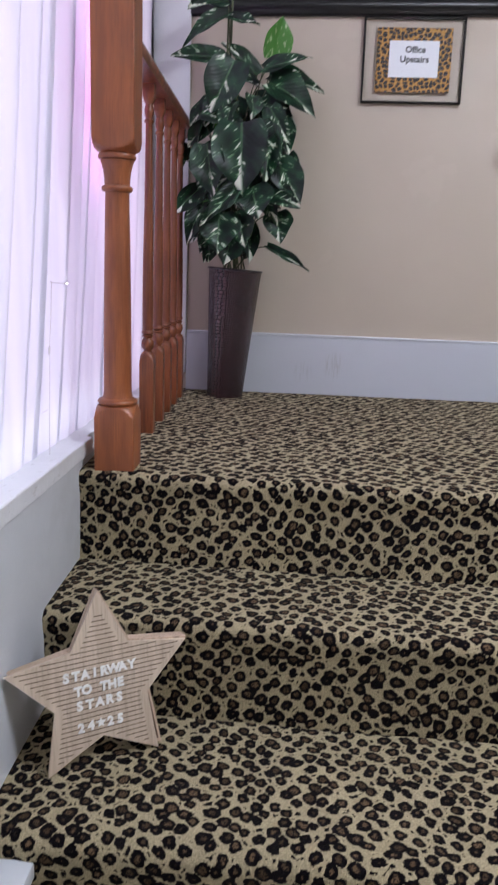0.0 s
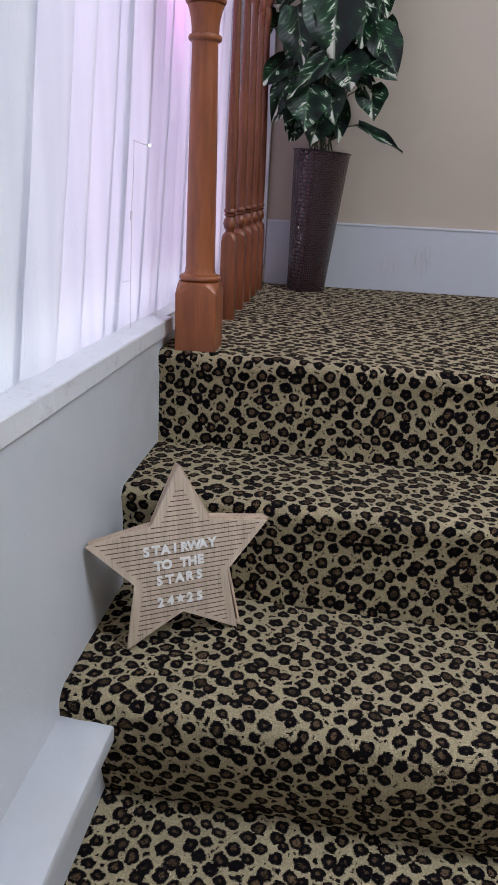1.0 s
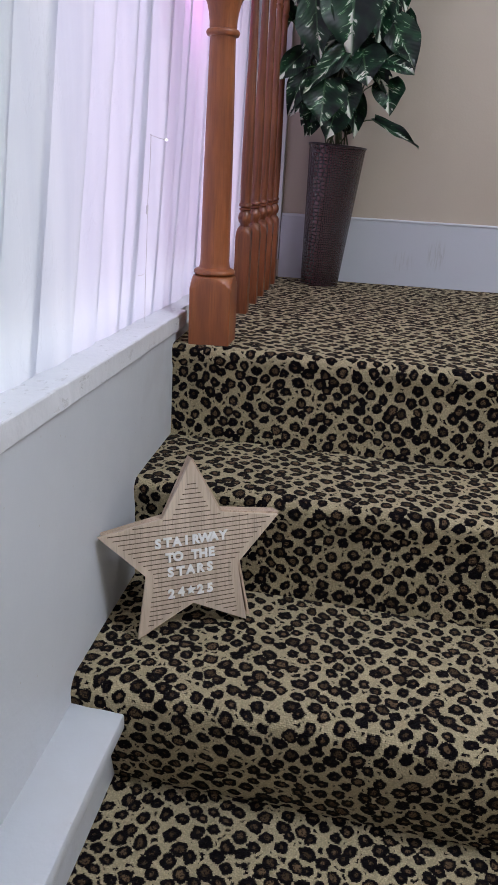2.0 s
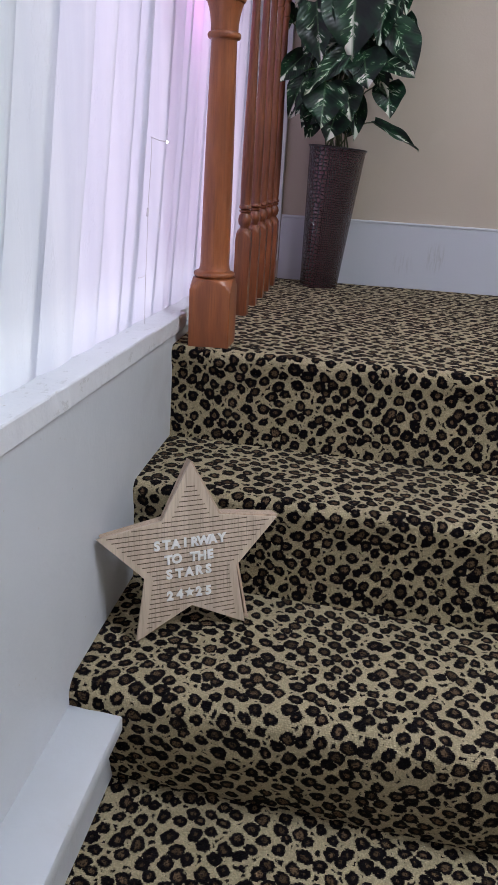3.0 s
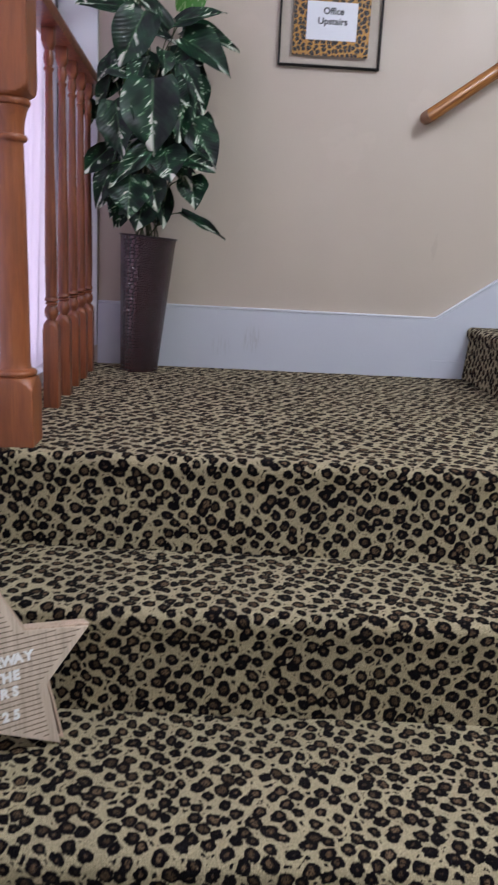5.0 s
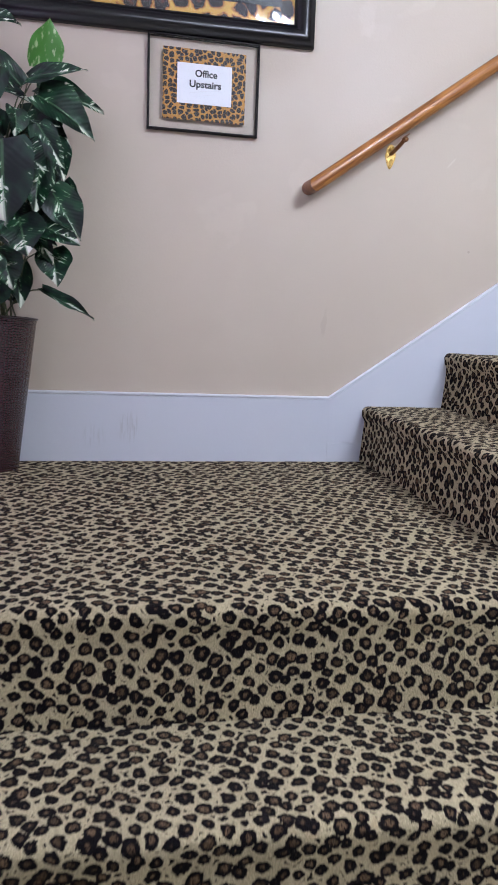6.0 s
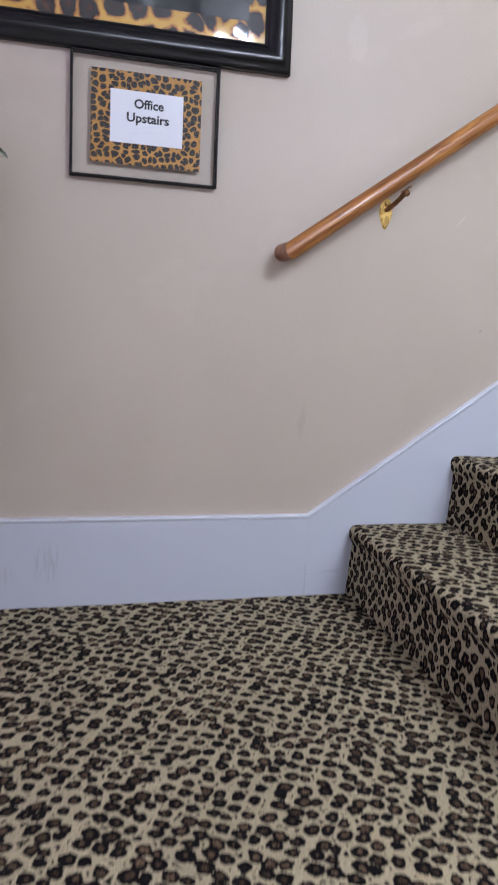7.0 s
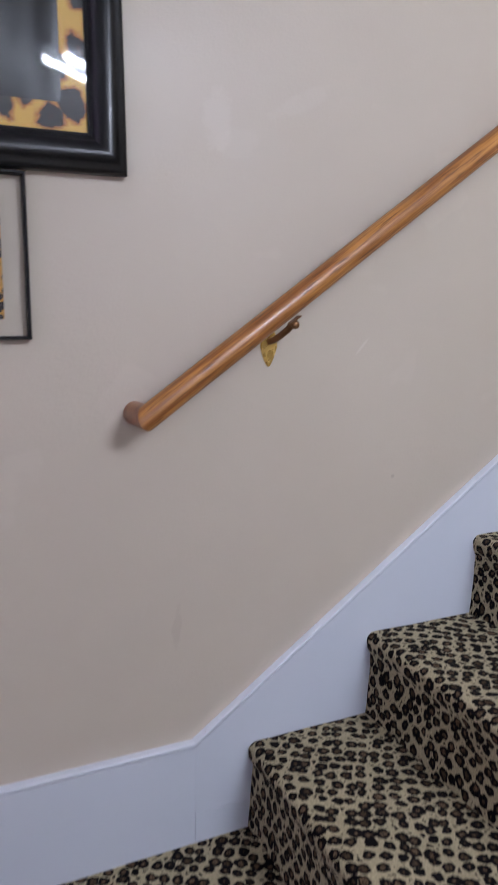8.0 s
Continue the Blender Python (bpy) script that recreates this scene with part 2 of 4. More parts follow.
# baseboard paint: the same white with grey scuffs of shoes and vacuum cleaners
board_paint = Mat("scuffed_white_paint", (0.75, 0.78, 0.84), 0.35)
c = board_paint.coord()
streaks = board_paint.noise(board_paint.scale(c, (150.0, 1.0, 14.0)), 1.0, 4.0, 0.7).outputs[0]
patch = None
for px, pz, rx, rz in ((0.585, 0.115, 0.045, 0.06), (0.47, 0.085, 0.05, 0.05)):
    away = board_paint.vmath("MULTIPLY", board_paint.vmath("SUBTRACT", c, (px, 0, pz)), (1 / rx, 0, 1 / rz))
    ln = board_paint.node("VectorMath", i0=away)
    ln.operation = "LENGTH"
    one = board_paint.step(ln.outputs["Value"], 0.3, 1.1, 1.0, 0.0)
    patch = one if patch is None else board_paint.math("MAXIMUM", patch, board_paint.math("MULTIPLY", one, 0.6))
scuff = board_paint.math("MULTIPLY", board_paint.step(streaks, 0.46, 0.62), patch)
board_paint.set("Base Color", board_paint.mix(board_paint.math("MULTIPLY", scuff, 0.42), (0.58, 0.605, 0.66), (0.34, 0.34, 0.33)))
board_paint.bump(board_paint.noise(c, 40.0, 3.0).outputs[0], 0.2, 0.002)

# sill paint: thick old coats, flaked in places down to grey primer
sill_paint = gloss_paint("flaked_sill_paint", (0.74, 0.755, 0.785), 0.30)
c = sill_paint.coord()
flake = sill_paint.step(sill_paint.noise(sill_paint.scale(c, (60.0, 26.0, 60.0)), 1.0, 4.0, 0.65).outputs[0], 0.60, 0.66)
coat = sill_paint.p.inputs["Base Color"].links[0].from_socket
sill_paint.set("Base Color", sill_paint.mix(sill_paint.math("MULTIPLY", flake, 0.35), coat, (0.50, 0.49, 0.48)))
lumpy = sill_paint.math("ADD", sill_paint.noise(c, 70.0, 4.0, 0.6).outputs[0], sill_paint.math("MULTIPLY", flake, -0.5))
sill_paint.bump(lumpy, 0.45, 0.003)

bead_paint = gloss_paint("white_moulding_paint", (0.66, 0.685, 0.735), 0.28)
plain_white = Mat("ceiling_white", (0.75, 0.74, 0.72), 0.8)
plain_white.bump(plain_white.noise(plain_white.coord(), 60.0, 3.0).outputs[0], 0.3, 0.003)


def wood(name, dark, light, stretch, rough, coat=0.0, ring=26.0, axis=2, pore=0.65, grain=300.0):
    m = Mat(name, light, rough)
    c = m.coord()
    s = [ring, ring, ring]
    s[axis] = stretch
    v = m.scale(c, tuple(s))
    rings = m.noise(v, 1.0, 4.0, 0.6).outputs[0]
    pores = m.noise(m.scale(c, tuple(grain if k != axis else 12.0 for k in range(3))), 1.0, 3.0, 0.6).outputs[0]
    broad = m.noise(c, 5.0, 2.0).outputs[0]
    col = m.mix(m.step(rings, 0.34, 0.66), dark, light)
    col = m.mix(m.step(pores, 0.50, 0.68, 0.0, pore), col, tuple(x * 0.45 for x in dark))
    col = m.mix(m.step(broad, 0.3, 0.75, 0.0, 0.35), col, tuple(x * 0.8 for x in dark))
    m.set("Base Color", col)
    m.set("Coat Weight", coat)
    m.set("Coat Roughness", 0.18)
    m.bump(pores, 0.12, 0.0008)
    return m


newel_wood = wood("cherry_stained_wood", (0.205, 0.055, 0.017), (0.315, 0.093, 0.026), 4.0, 0.42, 0.18, 34.0, pore=0.28)
baluster_wood = wood("dark_cherry_stained_wood", (0.120, 0.029, 0.010), (0.25, 0.072, 0.021), 4.0, 0.42, 0.25, 60.0, pore=0.40)
oak = wood("oak_handrail_wood", (0.21, 0.068, 0.014), (0.52, 0.228, 0.052), 3.0, 0.42, 0.22, 95.0, 0, 0.75, 190.0)
oak_end = wood("oak_end_grain", (0.22, 0.080, 0.03), (0.36, 0.145, 0.055), 30.0, 0.45, 0.2)
star_wood = wood("washed_ash_veneer", (0.53, 0.425, 0.325), (0.67, 0.555, 0.44), 3.5, 0.55, 0.0, 55.0, 1, 0.45)
star_side = wood("paulownia_side", (0.50, 0.37, 0.27), (0.61, 0.46, 0.345), 8.0, 0.6, 0.0, 40.0, 1)
# dark tone that stands in for the shade inside the letter board's grooves
groove_shade_mat = Mat("groove_shadow_wood", (0.10, 0.065, 0.04), 0.8)
letter_white = Mat("white_plastic", (0.86, 0.86, 0.85), 0.4)

# sheer white curtain: part of the light goes through the cloth
curtain_mat = Mat("white_sheer_fabric", (0.86, 0.87, 0.9), 0.9)
t_ = curtain_mat.t
trans = t_.nodes.new("ShaderNodeBsdfTranslucent")
cc = curtain_mat.coord()
# soft upright bands put the shading of folds into the fabric's colour
fold_shade = curtain_mat.noise(curtain_mat.scale(cc, (1, 13.0, 0.8)), 1.0, 1.5, 0.5).outputs[0]
fabric = curtain_mat.mix(curtain_mat.step(fold_shade, 0.3, 0.7), (0.80, 0.82, 0.865), (0.90, 0.91, 0.94))
curtain_mat.set("Base Color", fabric)
t_.links.new(fabric, trans.inputs[0])
blend = t_.nodes.new("ShaderNodeMixShader")
blend.inputs[0].default_value = 0.62
t_.links.new(curtain_mat.p.outputs[0], blend.inputs[1])
t_.links.new(trans.outputs[0], blend.inputs[2])
t_.links.new(blend.outputs[0], curtain_mat.out.inputs[0])
crinkle = curtain_mat.math("ABSOLUTE", curtain_mat.math("SUBTRACT", curtain_mat.noise(curtain_mat.scale(cc, (1, 26.0, 9.0)), 1.0, 3.0, 0.6).outputs[0], 0.5))
patchy = curtain_mat.step(curtain_mat.noise(curtain_mat.scale(cc, (1, 6.0, 4.0)), 1.0, 2.0).outputs[0], 0.50, 0.62)
ridge = curtain_mat.math("MULTIPLY", curtain_mat.step(crinkle, 0.0, 0.022, 1.0, 0.0), patchy)
fine = curtain_mat.noise(curtain_mat.scale(cc, (1, 60.0, 4.0)), 1.0, 3.0).outputs[0]
curtain_mat.bump(curtain_mat.math("ADD", fine, curtain_mat.math("MULTIPLY", ridge, 0.7)), 0.45, 0.004)

# embossed crocodile leatherette
croc = Mat("brown_crocodile_leatherette", (0.05, 0.026, 0.026), 0.22)
cuv2 = croc.coord("UV")
wob = croc.vmath("ADD", cuv2, croc.vmath("MULTIPLY", croc.vmath("SUBTRACT", croc.noise(cuv2, 40.0, 1.0).outputs["Color"], (0.5, 0.5, 0.5)), (0.012, 0.012, 0)))
coarse = croc.node("TexVoronoi", Vector=croc.scale(wob, (58.0, 80.0, 1.0)), Scale=1.0, Randomness=0.45)
coarse.voronoi_dimensions, coarse.feature = "2D", "DISTANCE_TO_EDGE"
close = croc.node("TexVoronoi", Vector=croc.scale(wob, (120.0, 130.0, 1.0)), Scale=1.0, Randomness=0.5)
close.voronoi_dimensions, close.feature = "2D", "DISTANCE_TO_EDGE"
belt = croc.math("SINE", croc.math("MULTIPLY", croc.node("SeparateXYZ", Vector=cuv2).outputs[0], 34.0))
where = croc.step(croc.math("ADD", belt, croc.math("MULTIPLY", croc.noise(cuv2, 18.0, 2.0).outputs[0], 0.8)), 0.15, 0.6)
h1 = croc.step(coarse.outputs[0], 0.0, 0.22)
h2 = croc.step(close.outputs[0], 0.0, 0.3)
height = croc.math("ADD", croc.math("MULTIPLY", h1, croc.math("SUBTRACT", 1.0, where)), croc.math("MULTIPLY", h2, where))
croc.set("Base Color", croc.mix(croc.step(height, 0.0, 0.7), (0.007, 0.003, 0.004), (0.056, 0.022, 0.025)))
croc.bump(height, 1.0, 0.0040)
croc.set("Specular IOR Level", 0.9)

dark_rim = Mat("dark_brown_lacquer", (0.012, 0.006, 0.007), 0.3)

# variegated leaves: dark green with cream flecks that follow the side veins
leaf_mat = Mat("variegated_leaf", (0.02, 0.06, 0.03), 0.40, Specular_IOR_Level=0.30)
luv = leaf_mat.coord("UV")
info = leaf_mat.node("ObjectInfo").outputs["Random"]
sep = leaf_mat.node("SeparateXYZ", Vector=luv)
side = leaf_mat.math("ABSOLUTE", sep.outputs[0])
slant = leaf_mat.node("CombineXYZ", i0=leaf_mat.math("MULTIPLY", side, 3.0), i1=leaf_mat.math("MULTIPLY_ADD", side, -9.0, leaf_mat.math("MULTIPLY", sep.outputs[1], 12.0)),
                      i2=leaf_mat.math("MULTIPLY", info, 37.0))
signed = leaf_mat.vmath("ADD", slant.outputs[0], leaf_mat.node("CombineXYZ", i2=leaf_mat.math("SIGN", sep.outputs[0])).outputs[0])
fleck = leaf_mat.noise(signed, 1.0, 5.0, 0.65).outputs[0]
zone = leaf_mat.noise(leaf_mat.vmath("ADD", luv, leaf_mat.node("CombineXYZ", i0=leaf_mat.math("MULTIPLY", info, 51.0), i1=info).outputs[0]), 3.2, 1.0).outputs[0]
amount = leaf_mat.math("MULTIPLY", leaf_mat.step(fleck, 0.54, 0.575), leaf_mat.step(zone, 0.51, 0.58))
blaze = leaf_mat.noise(leaf_mat.vmath("ADD", leaf_mat.scale(signed, (0.25, 0.25, 1.0)), (5.0, 2.0, 0.0)), 1.0, 4.0, 0.6).outputs[0]
# a white blaze beside the midrib towards the tip of most leaves
tipward = leaf_mat.math("SUBTRACT", leaf_mat.math("MULTIPLY", sep.outputs[1], 0.55), leaf_mat.math("MULTIPLY", side, 1.5))
flare = leaf_mat.step(leaf_mat.math("ADD", tipward, leaf_mat.math("MULTIPLY", blaze, 1.3)), 0.92, 0.96)
one_side = leaf_mat.step(leaf_mat.math("MULTIPLY", sep.outputs[0], leaf_mat.math("SUBTRACT", leaf_mat.math("FRACT", leaf_mat.math("MULTIPLY", info, 7.0)), 0.5)), -0.004, 0.002)
amount = leaf_mat.math("MAXIMUM", amount, leaf_mat.math("MULTIPLY", flare, one_side))
light = leaf_mat.mix(leaf_mat.step(leaf_mat.math("MAXIMUM", fleck, leaf_mat.math("MULTIPLY", flare, 0.66)), 0.55, 0.65), (0.05, 0.20, 0.06), (0.72, 0.75, 0.64))
young = leaf_mat.step(info, 0.965, 0.975)
green = leaf_mat.mix(leaf_mat.step(zone, 0.35, 0.65), (0.006, 0.014, 0.010), (0.011, 0.050, 0.022))
green = leaf_mat.mix(young, green, (0.09, 0.27, 0.05))
vein = leaf_mat.step(side, 0.012, 0.03, 0.5, 0.0)
col = leaf_mat.mix(amount, green, light)
leaf_mat.set("Base Color", leaf_mat.mix(vein, col, (0.07, 0.16, 0.07)))
leaf_mat.bump(leaf_mat.math("ADD", leaf_mat.math("SINE", leaf_mat.math("MULTIPLY_ADD", side, -60.0, leaf_mat.math("MULTIPLY", sep.outputs[1], 75.0))), leaf_mat.math("MULTIPLY", vein, -3.0)), 0.18, 0.0015)
bright_leaf = Mat("young_green_leaf", (0.10, 0.30, 0.05), 0.4)
bl = bright_leaf.coord("UV")
bright_leaf.set("Base Color", bright_leaf.mix(bright_leaf.step(bright_leaf.noise(bright_leaf.scale(bl, (9.0, 4.0, 1.0)), 1.0, 3.0).outputs[0], 0.54, 0.66), (0.075, 0.25, 0.045), (0.46, 0.58, 0.33)))
stem_mat = Mat("green_stem", (0.055, 0.085, 0.035), 0.5)
stem_mat.set("Base Color", stem_mat.mix(stem_mat.noise(stem_mat.coord(), 30.0, 3.0).outputs[0], (0.03, 0.05, 0.02), (0.10, 0.12, 0.05)))

black_lacquer = Mat("black_lacquered_wood", (0.004, 0.004, 0.005), 0.30, Specular_IOR_Level=0.35)
black_lacquer.bump(black_lacquer.noise(black_lacquer.coord(), 22.0, 3.0).outputs[0], 0.08, 0.002)
black_metal = Mat("black_plastic_frame", (0.006, 0.005, 0.005), 0.5, Specular_IOR_Level=0.2)
paper = Mat("white_paper", (0.83, 0.84, 0.87), 0.7)
paper.set("Base Color", paper.mix(paper.noise(paper.coord(), 30.0, 3.0).outputs[0], (0.80, 0.81, 0.85), (0.86, 0.87, 0.89)))
ink = Mat("black_ink", (0.018, 0.018, 0.02), 0.6)
poster_black = Mat("black_poster_ink", (0.016, 0.016, 0.018), 0.35)
poster_black.set("Base Color", poster_black.mix(poster_black.noise(poster_black.coord(), 5.0, 3.0).outputs[0], (0.012, 0.012, 0.014), (0.024, 0.024, 0.026)))
poster_black.set("Roughness", 0.27)
poster_black.set("Specular IOR Level", 0.20)
poster_black.bump(poster_black.noise(poster_black.scale(poster_black.coord(), (8.0, 1.0, 1.1)), 1.0, 1.5).outputs[0], 0.8, 0.022)
poster_white = Mat("white_poster_ink", (0.75, 0.75, 0.75), 0.5)
brass = Mat("polished_brass", (0.72, 0.50, 0.17), 0.24, 1.0)
brass.set("Roughness", brass.step(brass.noise(brass.coord(), 60.0, 3.0).outputs[0], 0.3, 0.7, 0.16, 0.36))
old_brass = Mat("tarnished_brass", (0.20, 0.085, 0.045), 0.35, 0.8)
old_brass.set("Base Color", old_brass.mix(old_brass.noise(old_brass.coord(), 90.0, 3.0).outputs[0], (0.13, 0.055, 0.03), (0.34, 0.17, 0.07)))
steel = Mat("white_enamel", (0.8, 0.8, 0.8), 0.4)
wire_mat = Mat("clear_wire", (0.72, 0.69, 0.70), 0.4)

glass = Mat("picture_glass", (1, 1, 1), 0.02)
gt = glass.t
clear = gt.nodes.new("ShaderNodeBsdfTransparent")
shine = gt.nodes.new("ShaderNodeBsdfGlossy")
shine.inputs["Roughness"].default_value = 0.03
facing = gt.nodes.new("ShaderNodeFresnel")
facing.inputs[0].default_value = 1.26
gmix = gt.nodes.new("ShaderNodeMixShader")
gt.links.new(facing.outputs[0], gmix.inputs[0])
gt.links.new(clear.outputs[0], gmix.inputs[1])
gt.links.new(shine.outputs[0], gmix.inputs[2])
gt.links.new(gmix.outputs[0], glass.out.inputs[0])


def glow(name, colour, strength):
    m = Mat(name, (0.9, 0.9, 0.9), 0.4)
    m.set("Emission Color", (*colour, 1))
    m.set("Emission Strength", strength)
    return m


tube_glow = glow("fluorescent_glow", (0.80, 0.86, 1.0), TUBE_GLOW)
bulb_glow = glow("warm_bulb_glow", (1.0, 0.93, 0.8), BULB_GLOW)

# ---- building helpers ----


def finish(bm, name, material, smooth=40.0):
    me = bpy.data.meshes.new(name)
    bm.normal_update()
    bm.to_mesh(me)
    bm.free()
    me.materials.append(material.m)
    if smooth:
        me.shade_smooth()
        me.set_sharp_from_angle(angle=radians(smooth))
    return me


def part(name, bm, material, parent=None, label="", smooth=40.0, m=None):
    ob = new(name, finish(bm, name, material, smooth) if isinstance(bm, bmesh.types.BMesh) else bm)
    if parent is not None:
        ob.parent = parent
    if m is not None:
        ob.matrix_basis = m
    return tagged(ob, label)


def thing(name, label, category, m=None, group="", kind=""):
    ob = new(name)
    ob.empty_display_size = 0.05
    if m is not None:
        ob.matrix_basis = m
    return tagged(ob, label, category, group, kind)


def box(bm, lo, hi, bevel=0.0, segs=2):
    """Adds a box between two corners, its edges rounded."""
    lo, hi = Vector(lo), Vector(hi)
    got = bmesh.ops.create_cube(bm, size=1.0, matrix=Matrix.Translation((lo + hi) / 2) @ Matrix.Diagonal((*(hi - lo), 1)))
    if bevel:
        edges = list({e for v in got["verts"] for e in v.link_edges})
        bmesh.ops.bevel(bm, geom=edges, offset=bevel, segments=segs, profile=0.5, affect="EDGES")
    return bm


def boxed(lo, hi, bevel=0.0, segs=2):
    return box(bmesh.new(), lo, hi, bevel, segs)


def prism(bm, pts, y0, y1):
    """A polygon in x and z drawn out from y0 to y1."""
    a = [bm.verts.new((x, y0, z)) for x, z in pts]
    b = [bm.verts.new((x, y1, z)) for x, z in pts]
    bm.faces.new(a)
    bm.faces.new(b[::-1])
    for k in range(len(pts)):
        bm.faces.new((a[k - 1], b[k - 1], b[k], a[k]))
    bmesh.ops.recalc_face_normals(bm, faces=bm.faces)
    return bm


def turned(stations, n=32):
    """A turned post: stations of (z, half width, squareness), round at 2 and square at 30."""
    bm = bmesh.new()
    rings = []
    for z, half, p in stations:
        ring = []
        for k in range(n):
            a = 2 * math.pi * (k + 0.5) / n
            if p > 20:
                a = math.pi / 2 * round(a / (math.pi / 2) - 0.5) + math.pi / 4 + (a - math.pi / 2 * round(a / (math.pi / 2) - 0.5) - math.pi / 4)
            cs, sn = math.cos(a), math.sin(a)
            r = half / (abs(cs) ** p + abs(sn) ** p) ** (1 / p)
            ring.append(bm.verts.new((r * cs, r * sn, z)))
        rings.append(ring)
    for lo, hi in zip(rings, rings[1:]):
        for k in range(n):
            bm.faces.new((lo[k - 1], lo[k], hi[k], hi[k - 1]))
    bm.faces.new(rings[0][::-1])
    bm.faces.new(rings[-1])
    return bm


def squared(stations, n=48):
    """A square post worked on a lathe: stations of (z, half width of the square, radius of the turning), which cuts arches into the faces."""
    bm = bmesh.new()
    rings = []
    turns = sorted([2 * math.pi * k / n for k in range(n)] + [math.pi / 2 * k + math.pi / 4 + d for k in range(4) for d in (-0.025, 0.025)])
    n = len(turns)
    for z, half, radius in stations:
        ring = []
        for a in turns:
            cs, sn = math.cos(a), math.sin(a)
            r = min(half / max(abs(cs), abs(sn)), radius, half * 1.385)
            ring.append(bm.verts.new((r * cs, r * sn, z)))
        rings.append(ring)
    for lo, hi in zip(rings, rings[1:]):
        for k in range(n):
            bm.faces.new((lo[k - 1], lo[k], hi[k], hi[k - 1]))
    bm.faces.new(rings[0][::-1])
    bm.faces.new(rings[-1])
    return bm


def tube(bm, pts, radius, n=10, taper=1.0, caps=True):
    """A round bar along points."""
    pts = [Vector(p) for p in pts]
    rings = []
    side = None
    for k, p in enumerate(pts):
        d = (pts[min(k + 1, len(pts) - 1)] - pts[max(k - 1, 0)]).normalized()
        if side is None:
            side = d.orthogonal().normalized()
        side = (side - d * side.dot(d)).normalized()
        up = d.cross(side)
        r = radius * (1 + (taper - 1) * k / max(1, len(pts) - 1))
        rings.append([bm.verts.new(p + r * (math.cos(2 * math.pi * j / n) * side + math.sin(2 * math.pi * j / n) * up)) for j in range(n)])
    for lo, hi in zip(rings, rings[1:]):
        for j in range(n):
            bm.faces.new((lo[j - 1], lo[j], hi[j], hi[j - 1]))
    if caps:
        bm.faces.new(rings[0][::-1])
        bm.faces.new(rings[-1])
    return bm


def lettering(name, text, size, material, depth, parent, m, label="", bold=0.0, align="CENTER", shear=0.0):
    """Flat letters with Blender's built-in font, as a mesh."""
    cu = bpy.data.curves.new(name, "FONT")
    cu.body, cu.size, cu.extrude, cu.offset, cu.align_x, cu.shear, cu.resolution_u = text, size, depth, bold, align, shear, 4
    tmp = new("lettering_curve", cu)
    me = bpy.data.meshes.new_from_object(tmp.evaluated_get(bpy.context.evaluated_depsgraph_get()))
    bpy.data.objects.remove(tmp)
    bpy.data.curves.remove(cu)
    me.materials.clear()
    me.materials.append(material.m)
    return part(name, me, material, parent, label, 0, m)


def bumpy(x, y, z, amp, s):
    return amp * noise.noise(Vector((x * s, y * s, z * s)))


# ---- setting: walls, ceiling, floor ----
WALL_Y = 1.24      # face of the back wall
WALL_X = -0.066    # face of the low wall under the window
CEIL = 2.3
FLOOR = -1.05
TILT = 0.024       # the window sill is out of level
SKEW = pose(0, 0, 0, 0, 0, -2.6)   # the flights stand a little askew to the walls

tagged(part("wall_north", boxed((-0.45, WALL_Y, FLOOR - 0.1), (3.7, WALL_Y + 0.14, CEIL)), wall_paint), "beige painted plaster wall of the stairwell", "wall", kind="structure")
tagged(part("wall_east", boxed((3.55, -3.6, FLOOR - 0.1), (3.7, WALL_Y, CEIL)), wall_paint), "beige painted end wall of the stairwell", "wall", kind="structure")
tagged(part("wall_south", boxed((-0.45, -3.75, FLOOR - 0.1), (3.7, -3.6, CEIL)), wall_paint), "beige painted wall behind the lower hall", "wall", kind="structure")
west = box(bmesh.new(), (-0.40, -3.6, FLOOR - 0.1), (WALL_X, WALL_Y, 0.029))
for v in west.verts:
    if v.co.z > 0:
        v.co.z = 0.022 - TILT * v.co.y
box(west, (-0.40, -3.6, 0.10), (-0.14, -2.35, CEIL))
box(west, (-0.40, 1.16, 0.029), (-0.14, WALL_Y, CEIL))
box(west, (-0.40, -2.35, 2.12), (-0.14, 1.16, CEIL))
tagged(part("wall_west", west, shaded_paint), "white painted low wall under the window", "wall", kind="structure")
tagged(part("ceiling", boxed((-0.45, -3.75, CEIL), (3.7, WALL_Y + 0.14, CEIL + 0.12)), plain_white), "white ceiling", "ceiling", kind="structure")
tagged(part("floor", boxed((-0.45, -3.75, FLOOR - 0.12), (3.7, WALL_Y, FLOOR)), plain_white), "pale floor of the lower hall", "floor", kind="structure")
tagged(part("ground", boxed((-60, -60, FLOOR - 0.5), (60, 60, FLOOR - 0.3)), plain_white), "pale ground outside", "ground", kind="structure")

# window sill: a painted board with a worn, chipped front edge
bm = bmesh.new()
box(bm, (-0.40, -2.34, 0.0235), (-0.058, 0.092, 0.060), 0.0022, 1)
bmesh.ops.subdivide_edges(bm, edges=[e for e in bm.edges if abs(e.verts[0].co.y - e.verts[1].co.y) > 1], cuts=420)
